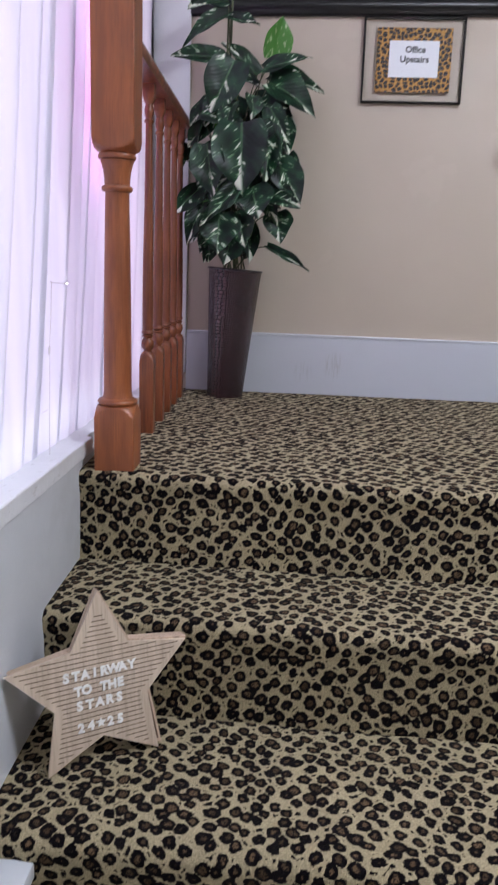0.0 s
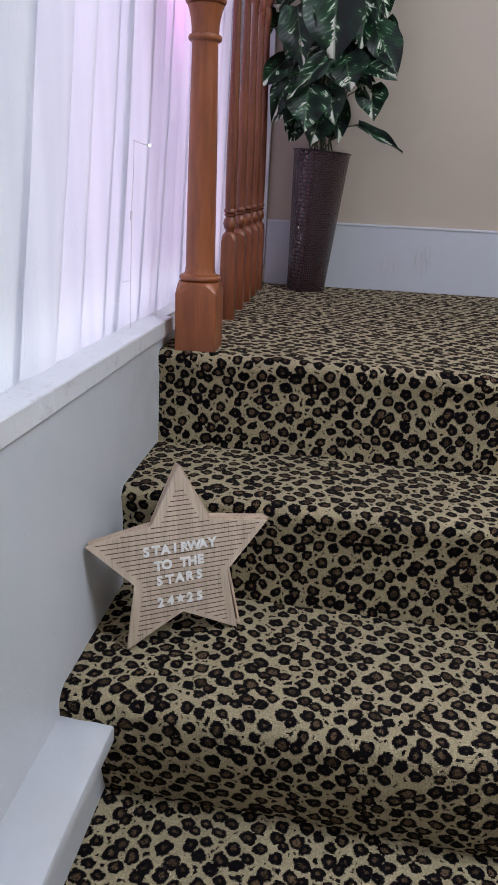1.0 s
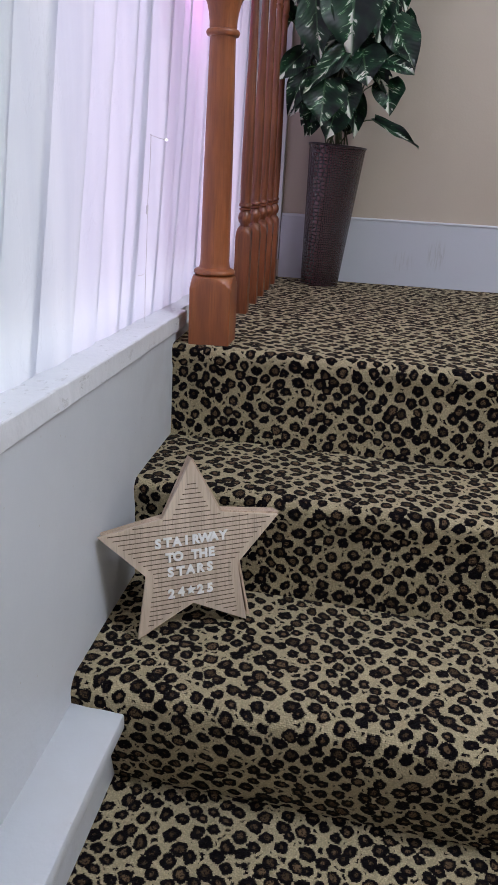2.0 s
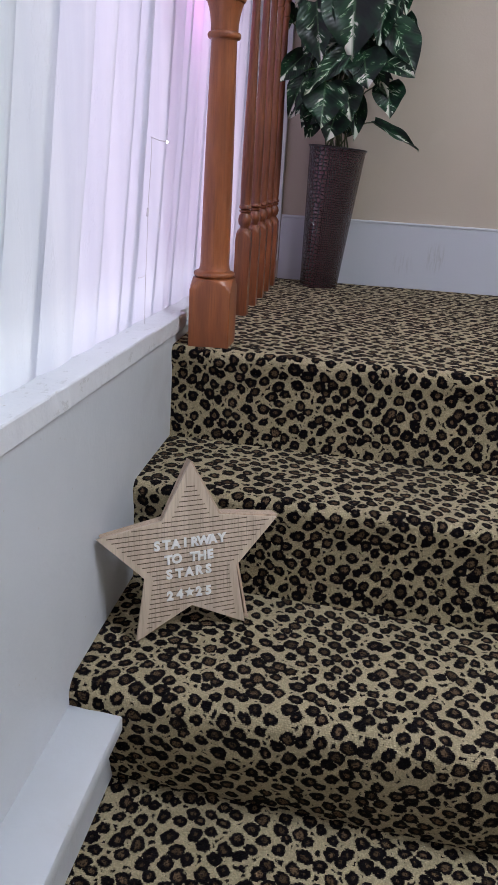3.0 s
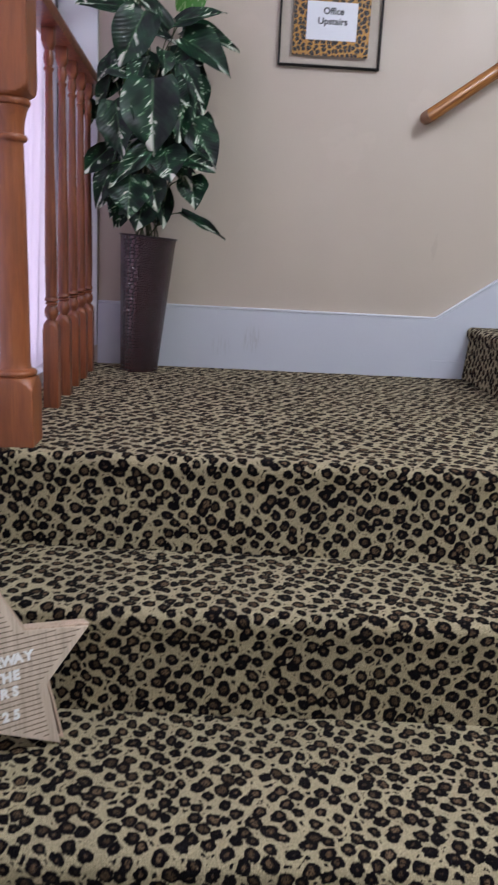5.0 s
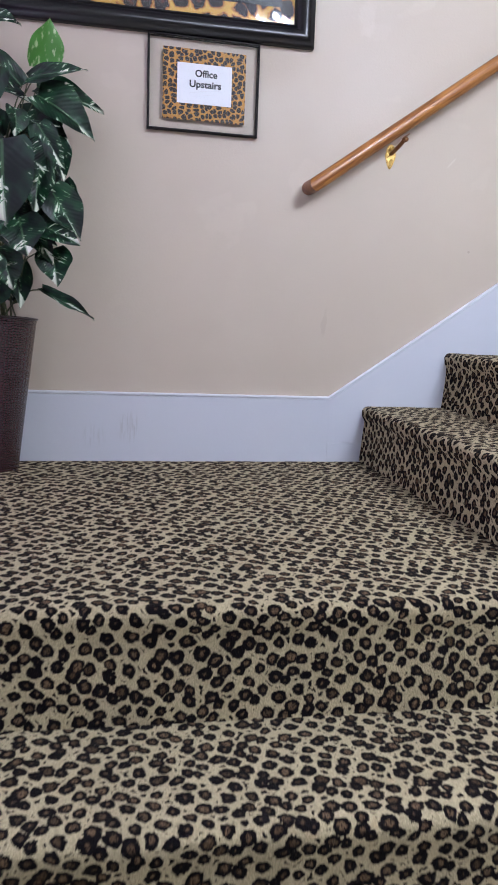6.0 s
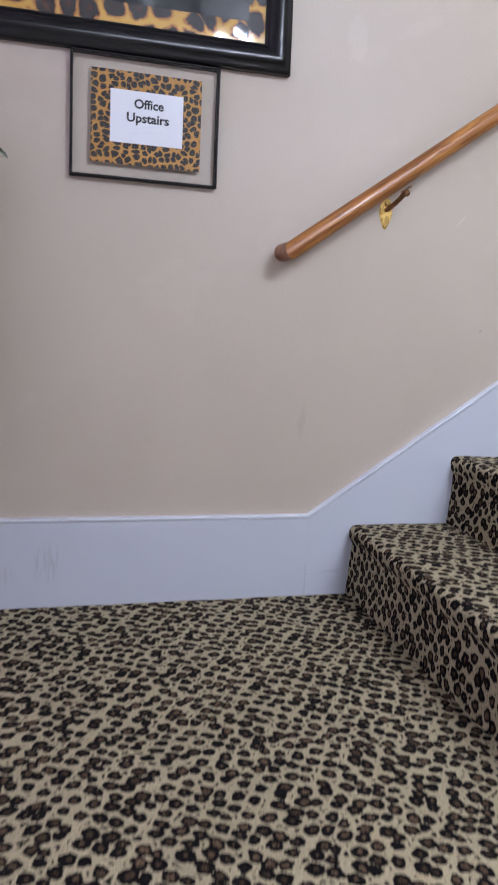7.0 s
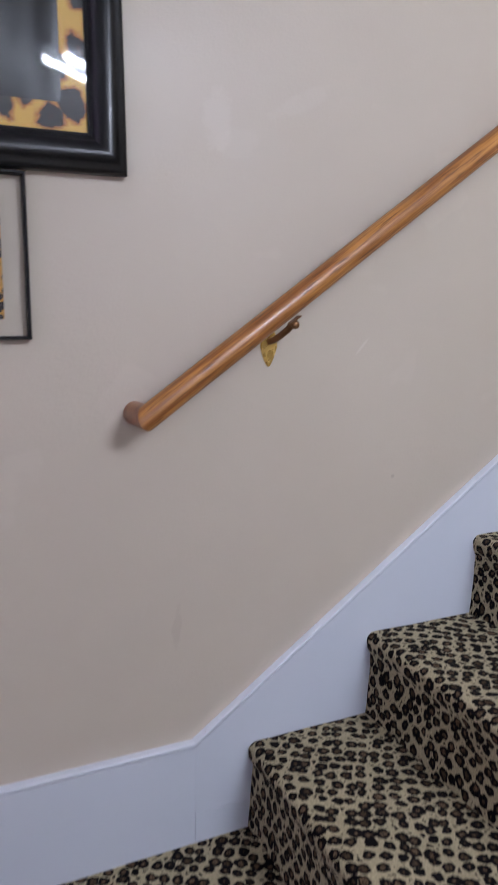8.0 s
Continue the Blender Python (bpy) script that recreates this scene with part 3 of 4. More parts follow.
for v in bm.verts:
    if v.co.x > -0.07:
        y, z = v.co.y, v.co.z
        chip = max(0.0, noise.noise(Vector((y * 34, z * 60, 3.0))) - 0.15) * 0.007 * (z > 0.05)
        chip += 0.007 * math.exp(-((y + 0.655) / 0.030) ** 2) * (0.7 + noise.noise(Vector((y * 70, 1.0, 2.0)))) * (z > 0.05)
        v.co.x += bumpy(0, y, z, 0.0005, 14) + bumpy(5, y, z, 0.0007, 55) - chip
        v.co.z += bumpy(1, y, z, 0.0004, 30) * (z > 0.05) - chip * 0.5 * (z > 0.05)
box(bm, (-0.40, 0.092, 0.0235), (-0.075, 1.159, 0.058), 0.002, 1)
for v in bm.verts:
    v.co.z -= TILT * v.co.y
tagged(part("window_sill", bm, sill_paint, smooth=28), "white painted window sill board with chipped front edge", "window sill", kind="structure")

# window behind the curtain
win = thing("window_1", "white framed window behind a sheer curtain", "window", kind="structure")
bm = bmesh.new()
for lo, hi in (((-0.31, -2.35, 0.066), (-0.25, -2.29, 2.12)), ((-0.31, 1.10, 0.066), (-0.25, 1.16, 2.12)), ((-0.31, -2.29, 0.066), (-0.25, 1.10, 0.12)), ((-0.31, -2.29, 2.06), (-0.25, 1.10, 2.12))):
    box(bm, lo, hi, 0.004, 1)
part("window_frame", bm, white_paint, win)
pane = part("pane", boxed((-0.285, -2.29, 0.12), (-0.279, 1.10, 2.06)), glass, win, "clear glass pane")
pane.visible_shadow = False

# low white ledge that closes the lower flight against the wall
bm = bmesh.new()
box(bm, (WALL_X - 0.02, -2.4, -0.497), (0.0245, -0.52, -0.465), 0.004, 2)
bmesh.ops.subdivide_edges(bm, edges=[e for e in bm.edges if abs(e.verts[0].co.y - e.verts[1].co.y) > 1], cuts=60)
for v in bm.verts:
    v.co.x += bumpy(2, v.co.y, v.co.z, 0.0014, 12)
    v.co.z += bumpy(3, v.co.y, v.co.x, 0.0012, 12)
ledge = thing("stair_curb", "white painted wooden curb beside the carpeted steps", "curb", kind="structure")
part("cap_board", bm, shaded_paint, ledge)
part("side_board", boxed((WALL_X - 0.02, -2.4, FLOOR), (-0.005, -0.52, -0.499), 0.002, 1), shaded_paint, ledge)

# baseboard and stair skirt on the back wall
SLOPE = 0.692
BX = 1.273


def bead(p, q, height):
    """A rounded moulding on top of a board from p to q in x and z, set off by a fine groove."""
    bm = bmesh.new()
    rings = []
    for x, z in (p, q):
        ring = [bm.verts.new((x, WALL_Y, z + 0.0002)), bm.verts.new((x, 1.2226, z + 0.0002)), bm.verts.new((x, 1.2226, z + 0.0010))]
        for k in range(7):
            a = math.pi * (k / 6)
            ring.append(bm.verts.new((x, 1.2226 - 0.0022 * math.sin(a) ** 0.8, z + 0.0016 + (height - 0.0016) * (0.5 - 0.5 * math.cos(a)))))
        ring.append(bm.verts.new((x, WALL_Y, z + height)))
        rings.append(ring)
    n = len(rings[0])
    for k in range(n):
        bm.faces.new((rings[0][k - 1], rings[0][k], rings[1][k], rings[1][k - 1]))
    bm.faces.new(rings[0])
    bm.faces.new(rings[1][::-1])
    bmesh.ops.remove_doubles(bm, verts=bm.verts, dist=0.00005)
    bmesh.ops.recalc_face_normals(bm, faces=bm.faces)
    return bm


base = thing("baseboard", "tall white painted baseboard with grey scuffs", "baseboard", kind="structure")
part("board", prism(bmesh.new(), [(0.021, -0.02), (BX - 0.0006, -0.02), (BX - 0.0006, 0.085), (BX - 0.0001, 0.087), (BX - 0.0001, 0.218), (0.021, 0.218)], 1.222, WALL_Y), board_paint, base, smooth=0)
bm = bead((0.021, 0.2185), (BX - 0.0002, 0.2185), 0.0095)
part("top_bead", bm, bead_paint, base, smooth=50)
skirt = thing("stair_skirt", "white painted skirt board rising beside the carpeted steps", "skirt board", kind="structure")
END = 3.5
pts = [(BX + 0.0001, 0.0665), (1.305, 0.0667), (1.318, 0.068), (1.345, 0.0685), (1.375, 0.0668), (1.60, 0.0665), (1.60, -0.02), (END, -0.02), (END, 0.218 + SLOPE * (END - BX)), (BX + 0.0001, 0.218)]
part("board", prism(bmesh.new(), pts, 1.222, WALL_Y), board_paint, skirt, smooth=0)
part("mended_piece", prism(bmesh.new(), [(BX + 0.0003, -0.02), (1.60, -0.02), (1.60, 0.0662), (BX + 0.0003, 0.0662)], 1.2216, WALL_Y), board_paint, skirt, smooth=0)
bm = bead((BX + 0.0002, 0.2185), (END, 0.2185 + SLOPE * (END - BX)), 0.0100)
part("top_bead", bm, bead_paint, skirt, smooth=50)

# white corner board between the window and the back wall
tagged(part("corner_trim", boxed((-0.139, 1.218, 0.064), (0.018, WALL_Y, CEIL), 0.003, 2), white_paint), "white painted corner board beside the window", "trim", kind="structure")

# ---- carpeted stairs ----


def carpet_step(a0, a1, top, nose, back, rise, seed, arc0, cols=70, over=0.014, rad=0.02, rows=10, slant=0.0):
    """One carpeted step in its own frame: a runs along the nose, b into the flight. Carpet runs up the riser, round the nose and over the tread."""
    prof = []
    riser = nose + over
    for k in range(7):
        s = k / 6
        prof.append((riser + (nose + 0.004 - riser) * s ** 0.8 * slant - 0.008 * (1 - s) ** 2 * (1 - slant), top - rise + (rise - 2.6 * rad) * s))
    prof.append((nose + 0.003, top - 1.75 * rad))
    for k in range(6):
        a = math.pi - 0.25 + (math.pi / 2 - math.pi + 0.25) * k / 5
        prof.append((nose + rad + rad * math.cos(a), top - rad + rad * math.sin(a)))
    for k in range(1, rows + 1):
        s = k / rows
        prof.append((nose + rad + (back - nose - rad) * s, top))
    arcs = [arc0]
    for p, q in zip(prof, prof[1:]):
        arcs.append(arcs[-1] + math.dist(p, q))
    bm = bmesh.new()
    uvl = bm.loops.layers.uv.new("UVMap")
    grid = []
    for j in range(cols + 1):
        a = a0 + (a1 - a0) * j / cols
        line = []
        for k, (b, z) in enumerate(prof):
            wob = 0.0035 * noise.noise(Vector((a * 9, b * 9 + seed, z * 9))) + 0.0015 * noise.noise(Vector((a * 40, b * 40 + seed, z * 40)))
            line.append(bm.verts.new((a, b - wob * (k < 15), z + wob * 0.5 * (k > 8))))
        grid.append(line)
    n = len(prof)
    for j in range(cols):
        for k in range(n - 1):
            f = bm.faces.new((grid[j][k], grid[j + 1][k], grid[j + 1][k + 1], grid[j][k + 1]))
            a = [a0 + (a1 - a0) * jj / cols for jj in (j, j + 1, j + 1, j)]
            for loop, u, w in zip(f.loops, a, (arcs[k], arcs[k], arcs[k + 1], arcs[k + 1])):
                loop[uvl].uv = (u, w)
    low = top - rise
    for line in (grid[0], grid[-1]):
        foot = bm.verts.new((line[0].co.x, back, low))
        f = bm.faces.new(line + [foot])
        for loop in f.loops:
            loop[uvl].uv = (loop.vert.co.y + 0.3, loop.vert.co.z)
    bmesh.ops.recalc_face_normals(bm, faces=bm.faces)
    return bm, arcs[-1]


LABEL = "step covered in leopard print carpet"
lower = thing("stairs_lower", "lower flight of steps in leopard print carpet", "stairs", SKEW, kind="structure")
arc = 0.0
for top, nose, back, rise, a0 in ((-0.84, -1.28, -0.90, 0.21, -0.05), (-0.63, -0.955, -0.575, 0.21, -0.05), (-0.42, -0.640, -0.27, 0.21, -0.14), (-0.21, -0.297, 0.02, 0.21, -0.11)):
    bm, arc = carpet_step(a0, 1.40, top, nose, back, rise, nose * 7, arc, over=0.040 if nose < -0.6 else 0.012, rad=0.032 if nose < -0.6 else 0.022, slant=1.0 if nose < -0.6 else 0.5)
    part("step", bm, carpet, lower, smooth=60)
landing = thing("landing", "stair landing in leopard print carpet", "landing", SKEW, kind="structure")
bm, arc = carpet_step(-0.11, 1.42, 0.0, -0.014, 1.36, 0.21, 5.0, arc + 0.4, cols=90, over=0.010, rows=30)
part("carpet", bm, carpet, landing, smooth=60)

upper = thing("stairs_upper", "upper flight of steps in leopard print carpet", "stairs", SKEW @ pose(1.337, 0, 0.006, 0, 0, -90), kind="structure")
arc = 3.7
for k in range(6):
    top, nose = 0.193 + 0.1955 * k, 0.297 * k
    bm, arc = carpet_step(-1.36, 0.10, top, nose, nose + 0.33, 0.1955, 11.0 + k * 3, arc, over=0.012)
    part("step", bm, carpet, upper, smooth=60)
bm = bmesh.new()
for k in range(6):
    box(bm, (-1.36, 0.297 * k + 0.05, -0.3 if k == 0 else 0.1), (0.08, 0.297 * (k + 1) + 0.1, 0.16 + 0.1955 * k))
part("carcass", bm, plain_white, upper)

# ---- balustrade ----
newel = thing("newel_post", "cherry stained turned wooden newel post", "newel post", pose(0.0115, 0.048, -0.004))
S = 30
part("base_block", squared([(0, 0.045, 0.065), (0.125, 0.045, 0.065)] + [(0.126 + 0.024 * k / 8, 0.045, 0.0625 - 0.0165 * (k / 8) ** 1.15) for k in range(0, 9)] + [(0.1525, 0.045, 0.040)]), newel_wood, newel, smooth=25)
shaft = [(0.1520, 0.036, 2), (0.1535, 0.0430, 2), (0.156, 0.0450, 2), (0.160, 0.0452, 2), (0.1635, 0.0430, 2), (0.1655, 0.0385, 2), (0.1672, 0.0345, 2), (0.172, 0.0328, 2), (0.182, 0.0315, 2)]
shaft += [(0.182 + 0.43 * k / 12, 0.0315 - 0.0058 * k / 12 + 0.001 * math.sin(math.pi * k / 12), 2) for k in range(1, 13)]
shaft += [(0.6135, 0.0262, 2), (0.615, 0.0310, 2), (0.618, 0.0330, 2), (0.622, 0.0335, 2), (0.6255, 0.0315, 2), (0.627, 0.0272, 2), (0.640, 0.0275, 2), (0.655, 0.0295, 2), (0.668, 0.0325, 2), (0.677, 0.0360, 2), (0.6785, 0.0340, 2), (0.680, 0.0385, 2), (0.683, 0.0402, 2), (0.688, 0.0400, 2), (0.691, 0.0380, 2), (0.694, 0.035, 2)]
part("shaft", turned(shaft, 40), newel_wood, newel)
part("upper_block", squared([(0.692 + 0.030 * k / 8, 0.045, 0.062 - 0.026 * (1 - k / 8) ** 2.4) for k in range(8)] + [(0.722, 0.045, 0.065), (1.06, 0.045, 0.065)]), newel_wood, newel, smooth=25)
part("cap", turned([(1.058, 0.046, S), (1.06, 0.056, S), (1.075, 0.056, S), (1.085, 0.05, 12), (1.105, 0.03, 4), (1.11, 0.01, 2)]), newel_wood, newel)

RAIL_BOTTOM = 0.910
baluster = thing("baluster", "cherry stained turned wooden baluster", "baluster", pose(0.012, 0.43, -0.004), "balusters of the landing")
part("base_block", squared([(0, 0.0195, 0.03), (0.205, 0.0195, 0.03)] + [(0.205 + 0.026 * k / 6, 0.0195, 0.027 - 0.014 * (k / 6) ** 1.5) for k in range(1, 7)], 24), baluster_wood, baluster, smooth=25)
mid = [(0.230, 0.0115, 2), (0.236, 0.0115, 2), (0.242, 0.0160, 2), (0.252, 0.0180, 2), (0.262, 0.0160, 2), (0.269, 0.0115, 2), (0.272, 0.0150, 2), (0.276, 0.0155, 2), (0.278, 0.0115, 2), (0.281, 0.0165, 2), (0.287, 0.0165, 2), (0.290, 0.0140, 2)]
mid += [(0.29 + 0.53 * k / 12, 0.0150 + 0.0012 * math.sin(math.pi * k / 7) * (k < 8) - 0.0062 * k / 12, 2) for k in range(1, 13)]
mid += [(0.824, 0.0120, 2), (0.829, 0.0120, 2), (0.832, 0.0088, 2), (0.842, 0.0115, 2), (0.852, 0.0125, 2), (0.862, 0.0108, 2), (0.868, 0.0090, 2)]
part("turning", turned(mid, 24), baluster_wood, baluster)
part("top_block", squared([(0.867, 0.0150, 0.0095), (0.876, 0.0150, 0.014), (0.884, 0.0150, 0.0205), (RAIL_BOTTOM + 0.012, 0.0150, 0.0205)], 24), baluster_wood, baluster, smooth=25)
for y in (0.60, 0.75, 0.895, 1.04):
    copy_thing(baluster, pose(0.012, y, -0.004, 0, 0, random.uniform(-2, 2)))

bm = bmesh.new()
prof = [(-0.030, 0.0), (0.030, 0.0), (0.032, 0.008), (0.027, 0.014), (0.029, 0.026), (0.026, 0.036), (0.014, 0.044), (0.0, 0.046), (-0.014, 0.044), (-0.026, 0.036), (-0.029, 0.026), (-0.027, 0.014), (-0.032, 0.008)]
prism(bm, prof, 0.095, 1.218)
rail = part("banister_rail", bm, baluster_wood, m=pose(0.012, 0, RAIL_BOTTOM))
tagged(rail, "cherry stained moulded banister rail on turned balusters", "handrail")

# ---- handrail on the back wall ----
RX, RY, RZ, RS = 1.158, 1.165, 0.917, 0.72
hand = thing("wall_handrail", "round oak handrail on a brass bracket", "handrail", pose(RX, RY, RZ))
ang = math.atan(RS)
R = 0.0225
bm = tube(bmesh.new(), [(2.52 * k / 30, 0, 0) for k in range(31)], R, 28)
for v in bm.verts:
    if v.co.x < 0.01:
        v.co.x += v.co.y + 0.0006
part("bar", bm, oak, hand, m=pose(0, 0, 0, 0, -math.degrees(ang), 0))
# the return is mitred to the bar and runs back to the wall
bm = tube(bmesh.new(), [(0, (WALL_Y - RY + 0.002) * k / 6, 0) for k in range(7)], R, 28)
for v in bm.verts:
    if v.co.y < 0.01:
        v.co.y += v.co.x * math.cos(ang) + v.co.z * math.sin(ang)
part("wall_return", bm, oak_end, hand, "darker return to the wall")
bracket = thing("handrail_bracket", "polished brass handrail bracket screwed to the wall", "bracket", pose(1.437, WALL_Y, 1.04))
bm = bmesh.new()
pts = []
for k in range(28):
    a = 2 * math.pi * k / 28
    pts.append(((0.0185 - 0.0085 * max(0.0, -math.sin(a))) * math.cos(a), 0.040 * math.sin(a)))
prism(bm, pts, -0.004, 0.0)
bmesh.ops.bevel(bm, geom=[e for e in bm.edges if all(v.co.y < -0.003 for v in e.verts)], offset=0.0018, segments=2, affect="EDGES")
plate = part("wall_plate", bm, brass, bracket)
part("arm", tube(bmesh.new(), [(0.001, -0.002, 0.010), (0.004, -0.018, 0.014), (0.009, -0.036, 0.023), (0.015, -0.052, 0.034), (0.021, -0.066, 0.048)], 0.0068, 12), old_brass, bracket, "tarnished brass arm")
bm = bmesh.new()
bmesh.ops.create_uvsphere(bm, u_segments=16, v_segments=8, radius=0.0085)
part("boss", bm, old_brass, bracket, "tarnished round boss", m=pose(0.022, -0.070, 0.044) @ Matrix.Diagonal((1, 0.8, 1, 1)))
bm = boxed((-0.015, -0.008, -0.0015), (0.013, 0.008, 0.0015), 0.001, 1)
part("saddle", bm, old_brass, bracket, m=pose(0.020, -0.071, 0.0535, 0, -35, 0))
for z in (-0.030, 0.026):
    bm = bmesh.new()
    bmesh.ops.create_uvsphere(bm, u_segments=12, v_segments=6, radius=0.0032)
    part("screw", bm, brass, plate, m=pose(0, -0.004, z) @ Matrix.Diagonal((1, 0.5, 1, 1)))

# ---- pictures ----


def mitred(bm, w, h, prof):
    """A picture frame round an opening w by h in x and z: prof is (distance out, height off the wall)."""
    rings = []
    for sx, sz in ((-1, -1), (1, -1), (1, 1), (-1, 1)):
        rings.append([bm.verts.new((sx * (w / 2 + o), -d, sz * (h / 2 + o))) for o, d in prof])
    for k in range(4):
        a, b = rings[k - 1], rings[k]
        for j in range(len(prof)):
            bm.faces.new((a[j - 1], b[j - 1], b[j], a[j]))
    bmesh.ops.recalc_face_normals(bm, faces=bm.faces)
    return bm


sign = thing("office_sign", "glass floating frame with office sign on leopard print paper", "framed sign", pose(0.796, WALL_Y - 0.002, 1.190, 0, -0.6, 0))
part("frame", mitred(bmesh.new(), 0.338, 0.265, [(0, 0), (0, 0.016), (0.002, 0.019), (0.0045, 0.019), (0.006, 0.016), (0.006, 0)]), black_metal, sign, "thin black frame", smooth=0)
part("glass", boxed((-0.169, -0.0168, -0.1325), (0.169, -0.0152, 0.1325)), glass, sign, "clear glass", smooth=0)
part("leopard_paper", boxed((-0.1285, -0.0125, -0.104), (0.1315, -0.0118, 0.104)), print_mat, sign, "orange leopard print paper", smooth=0)
card = part("white_card", boxed((-0.084, -0.0135, -0.055), (0.0875, -0.0129, 0.0625)), paper, sign, "white paper card", smooth=0)
lettering("lettering", "Office", 0.0285, ink, 0.0002, card, pose(0.006, -0.0138, 0.025, 90, 0, 0), "black lettering", 0.0007)
lettering("lettering", "Upstairs", 0.0285, ink, 0.0002, card, pose(0.004, -0.0138, -0.006, 90, 0, 0) @ Matrix.Diagonal((1.06, 1, 1, 1)), "black lettering", 0.0007)
bm = bmesh.new()
for x0, z0, x1, z1 in ((-0.045, -0.024, 0.05, -0.010), (-0.04, -0.036, 0.045, -0.022)):
    tube(bm, [(x0, -0.0138, z0), ((x0 + x1) / 2, -0.0138, (z0 + z1) / 2 + 0.001), (x1, -0.0138, z1)], 0.0003, 5)
part("pencil_strokes", bm, wire_mat, card, "faint grey pencil strokes")

PW, PH = 1.0, 0.70
pic = thing("framed_poster", "large poster with leopard print border in black frame", "framed poster", pose(1.132 - 0.062 - PW / 2, WALL_Y - 0.002, 1.330 + 0.062 + PH / 2, 0, -1.2, 0))
part("frame", mitred(bmesh.new(), PW, PH, [(0, 0), (0, 0.012), (0.004, 0.0135), (0.006, 0.012), (0.008, 0.013), (0.012, 0.017), (0.022, 0.026), (0.032, 0.0315), (0.040, 0.032), (0.046, 0.029), (0.050, 0.024), (0.056, 0.022), (0.062, 0.020), (0.066, 0.016), (0.066, 0)]), black_lacquer, pic, "black lacquered moulding", smooth=50)
sheet = part("poster", boxed((-PW / 2, -0.0080, -PH / 2), (PW / 2, -0.0060, PH / 2)), poster_mat, pic, "yellow leopard print border", smooth=0)
part("black_field", boxed((-PW / 2 + 0.045, -0.0090, -PH / 2 + 0.046), (PW / 2 - 0.042, -0.0083, PH / 2 - 0.038)), poster_black, sheet, "black printed field", smooth=0)
for text, x, z in (("day", 0.186, -0.254), ("0PM", 0.090, -0.288)):
    lettering("lettering", text, 0.050, poster_white, 0.0002, sheet, pose(x, -0.0094, z, 90, 0, 0) @ Matrix.Diagonal((0.72, 1, 1, 1)), "white printed lettering", 0.0010, "RIGHT")
part("glass", boxed((-PW / 2, -0.0115, -PH / 2), (PW / 2, -0.0100, PH / 2)), glass, pic, "glossy glass", smooth=0)

# ---- curtain and string light ----
bm = bmesh.new()
rows, Y0, Y1 = 26, -2.75, 1.16
dice = random.Random(12)
# the cloth runs forward along each pleat, turns and doubles back behind itself before the next one
course, y = [], Y0
while y < Y1:
    pitch, lap = dice.choice((0.045, 0.07, 0.10, 0.12, 0.15)) * dice.uniform(0.8, 1.2), dice.choice((0.004, 0.007, 0.012, 0.018, 0.026))
    deep, belly = dice.uniform(0.004, 0.014), dice.uniform(-0.005, 0.014)
    for j in range(13):
        f = j / 13
        course.append((y + (pitch + lap) * f, deep * (f ** 1.5 - 0.35) + belly * math.sin(math.pi * f)))
    for j in range(5):
        f = j / 5
        course.append((y + pitch + lap - lap * f, deep * 0.65 - (deep + 0.004) * math.sin(math.pi / 2 * f)))
    y += pitch


def hang(u, x, z):
    """A point of the cloth: pleats sweep towards the landing as they rise and flatten on the sill."""
    lean = 0.25 - 0.05 * (u + 0.6)
    yy = u + lean * z * (1 - 0.10 * z) + 0.022 * noise.noise(Vector((u * 3.0, z * 1.4, 4.0)))
    full = 0.45 + 0.55 * min(1.0, z * 2.2)
    crease = 0.0022 * noise.noise(Vector((u * 16, z * 2.6, 9.0))) + 0.0012 * noise.noise(Vector((u * 38 + z * 12, z * 15.0, 5.0)))
    return (-0.118 + x * full + crease, min(yy, 1.205), 0.0520 - TILT * yy * max(0.0, 1 - z) + z)


grid = [[bm.verts.new(hang(u, x, 2.0 * r / rows)) for r in range(rows + 1)] for u, x in course]
for lo, hi in zip(grid, grid[1:]):
    for k in range(rows):
        bm.faces.new((lo[k], hi[k], hi[k + 1], lo[k + 1]))
curtain = thing("curtain", "long white sheer curtain hanging in folds", "curtain")
part("cloth", bm, curtain_mat, curtain, smooth=40)
part("curtain_rod", tube(bmesh.new(), [(-0.118, -2.4, 2.07), (-0.118, -0.6, 2.07), (-0.118, 1.215, 2.07)], 0.011, 14), steel, curtain, "white curtain rod")

string = thing("string_light", "string light with clear wire hanging on a white curtain", "string light")
wire = [(-0.090, -0.104, 0.4195), (-0.0895, -0.112, 0.36), (-0.090, -0.124, 0.30), (-0.0895, -0.128, 0.265), (-0.090, -0.131, 0.20), (-0.0895, -0.138, 0.162), (-0.090, -0.139, 0.12), (-0.0895, -0.141, 0.070)]
part("wire", tube(bmesh.new(), wire, 0.0007, 6), wire_mat, string)
for y, z, dy in ((-0.104, 0.419, 0.108), (-0.138, 0.164, -0.05)):
    part("side_wire", tube(bmesh.new(), [(-0.092, y, z), (-0.090, y + dy * 0.5, z - 0.022 * dy - 0.001), (-0.0895, y + dy * 0.95, z - 0.04 * dy)], 0.0007, 6), wire_mat, string)
for y, z in ((0.001, 0.4145),):
    bm = bmesh.new()
    bmesh.ops.create_uvsphere(bm, u_segments=12, v_segments=8, radius=0.0021)
    part("bulb", bm, bulb_glow, string, "small glowing bulb", m=pose(-0.088, y, z) @ Matrix.Diagonal((1, 1.5, 1, 1)))
part("joint", tube(bmesh.new(), [(-0.090, -0.126, 0.292), (-0.090, -0.129, 0.276)], 0.0022, 8), wire_mat, string)

# ---- ceiling light ----
lamp = thing("ceiling_light", "fluorescent ceiling light with two bare tubes", "ceiling light", pose(1.42, -0.75, 2.17, 0, 0, -42))
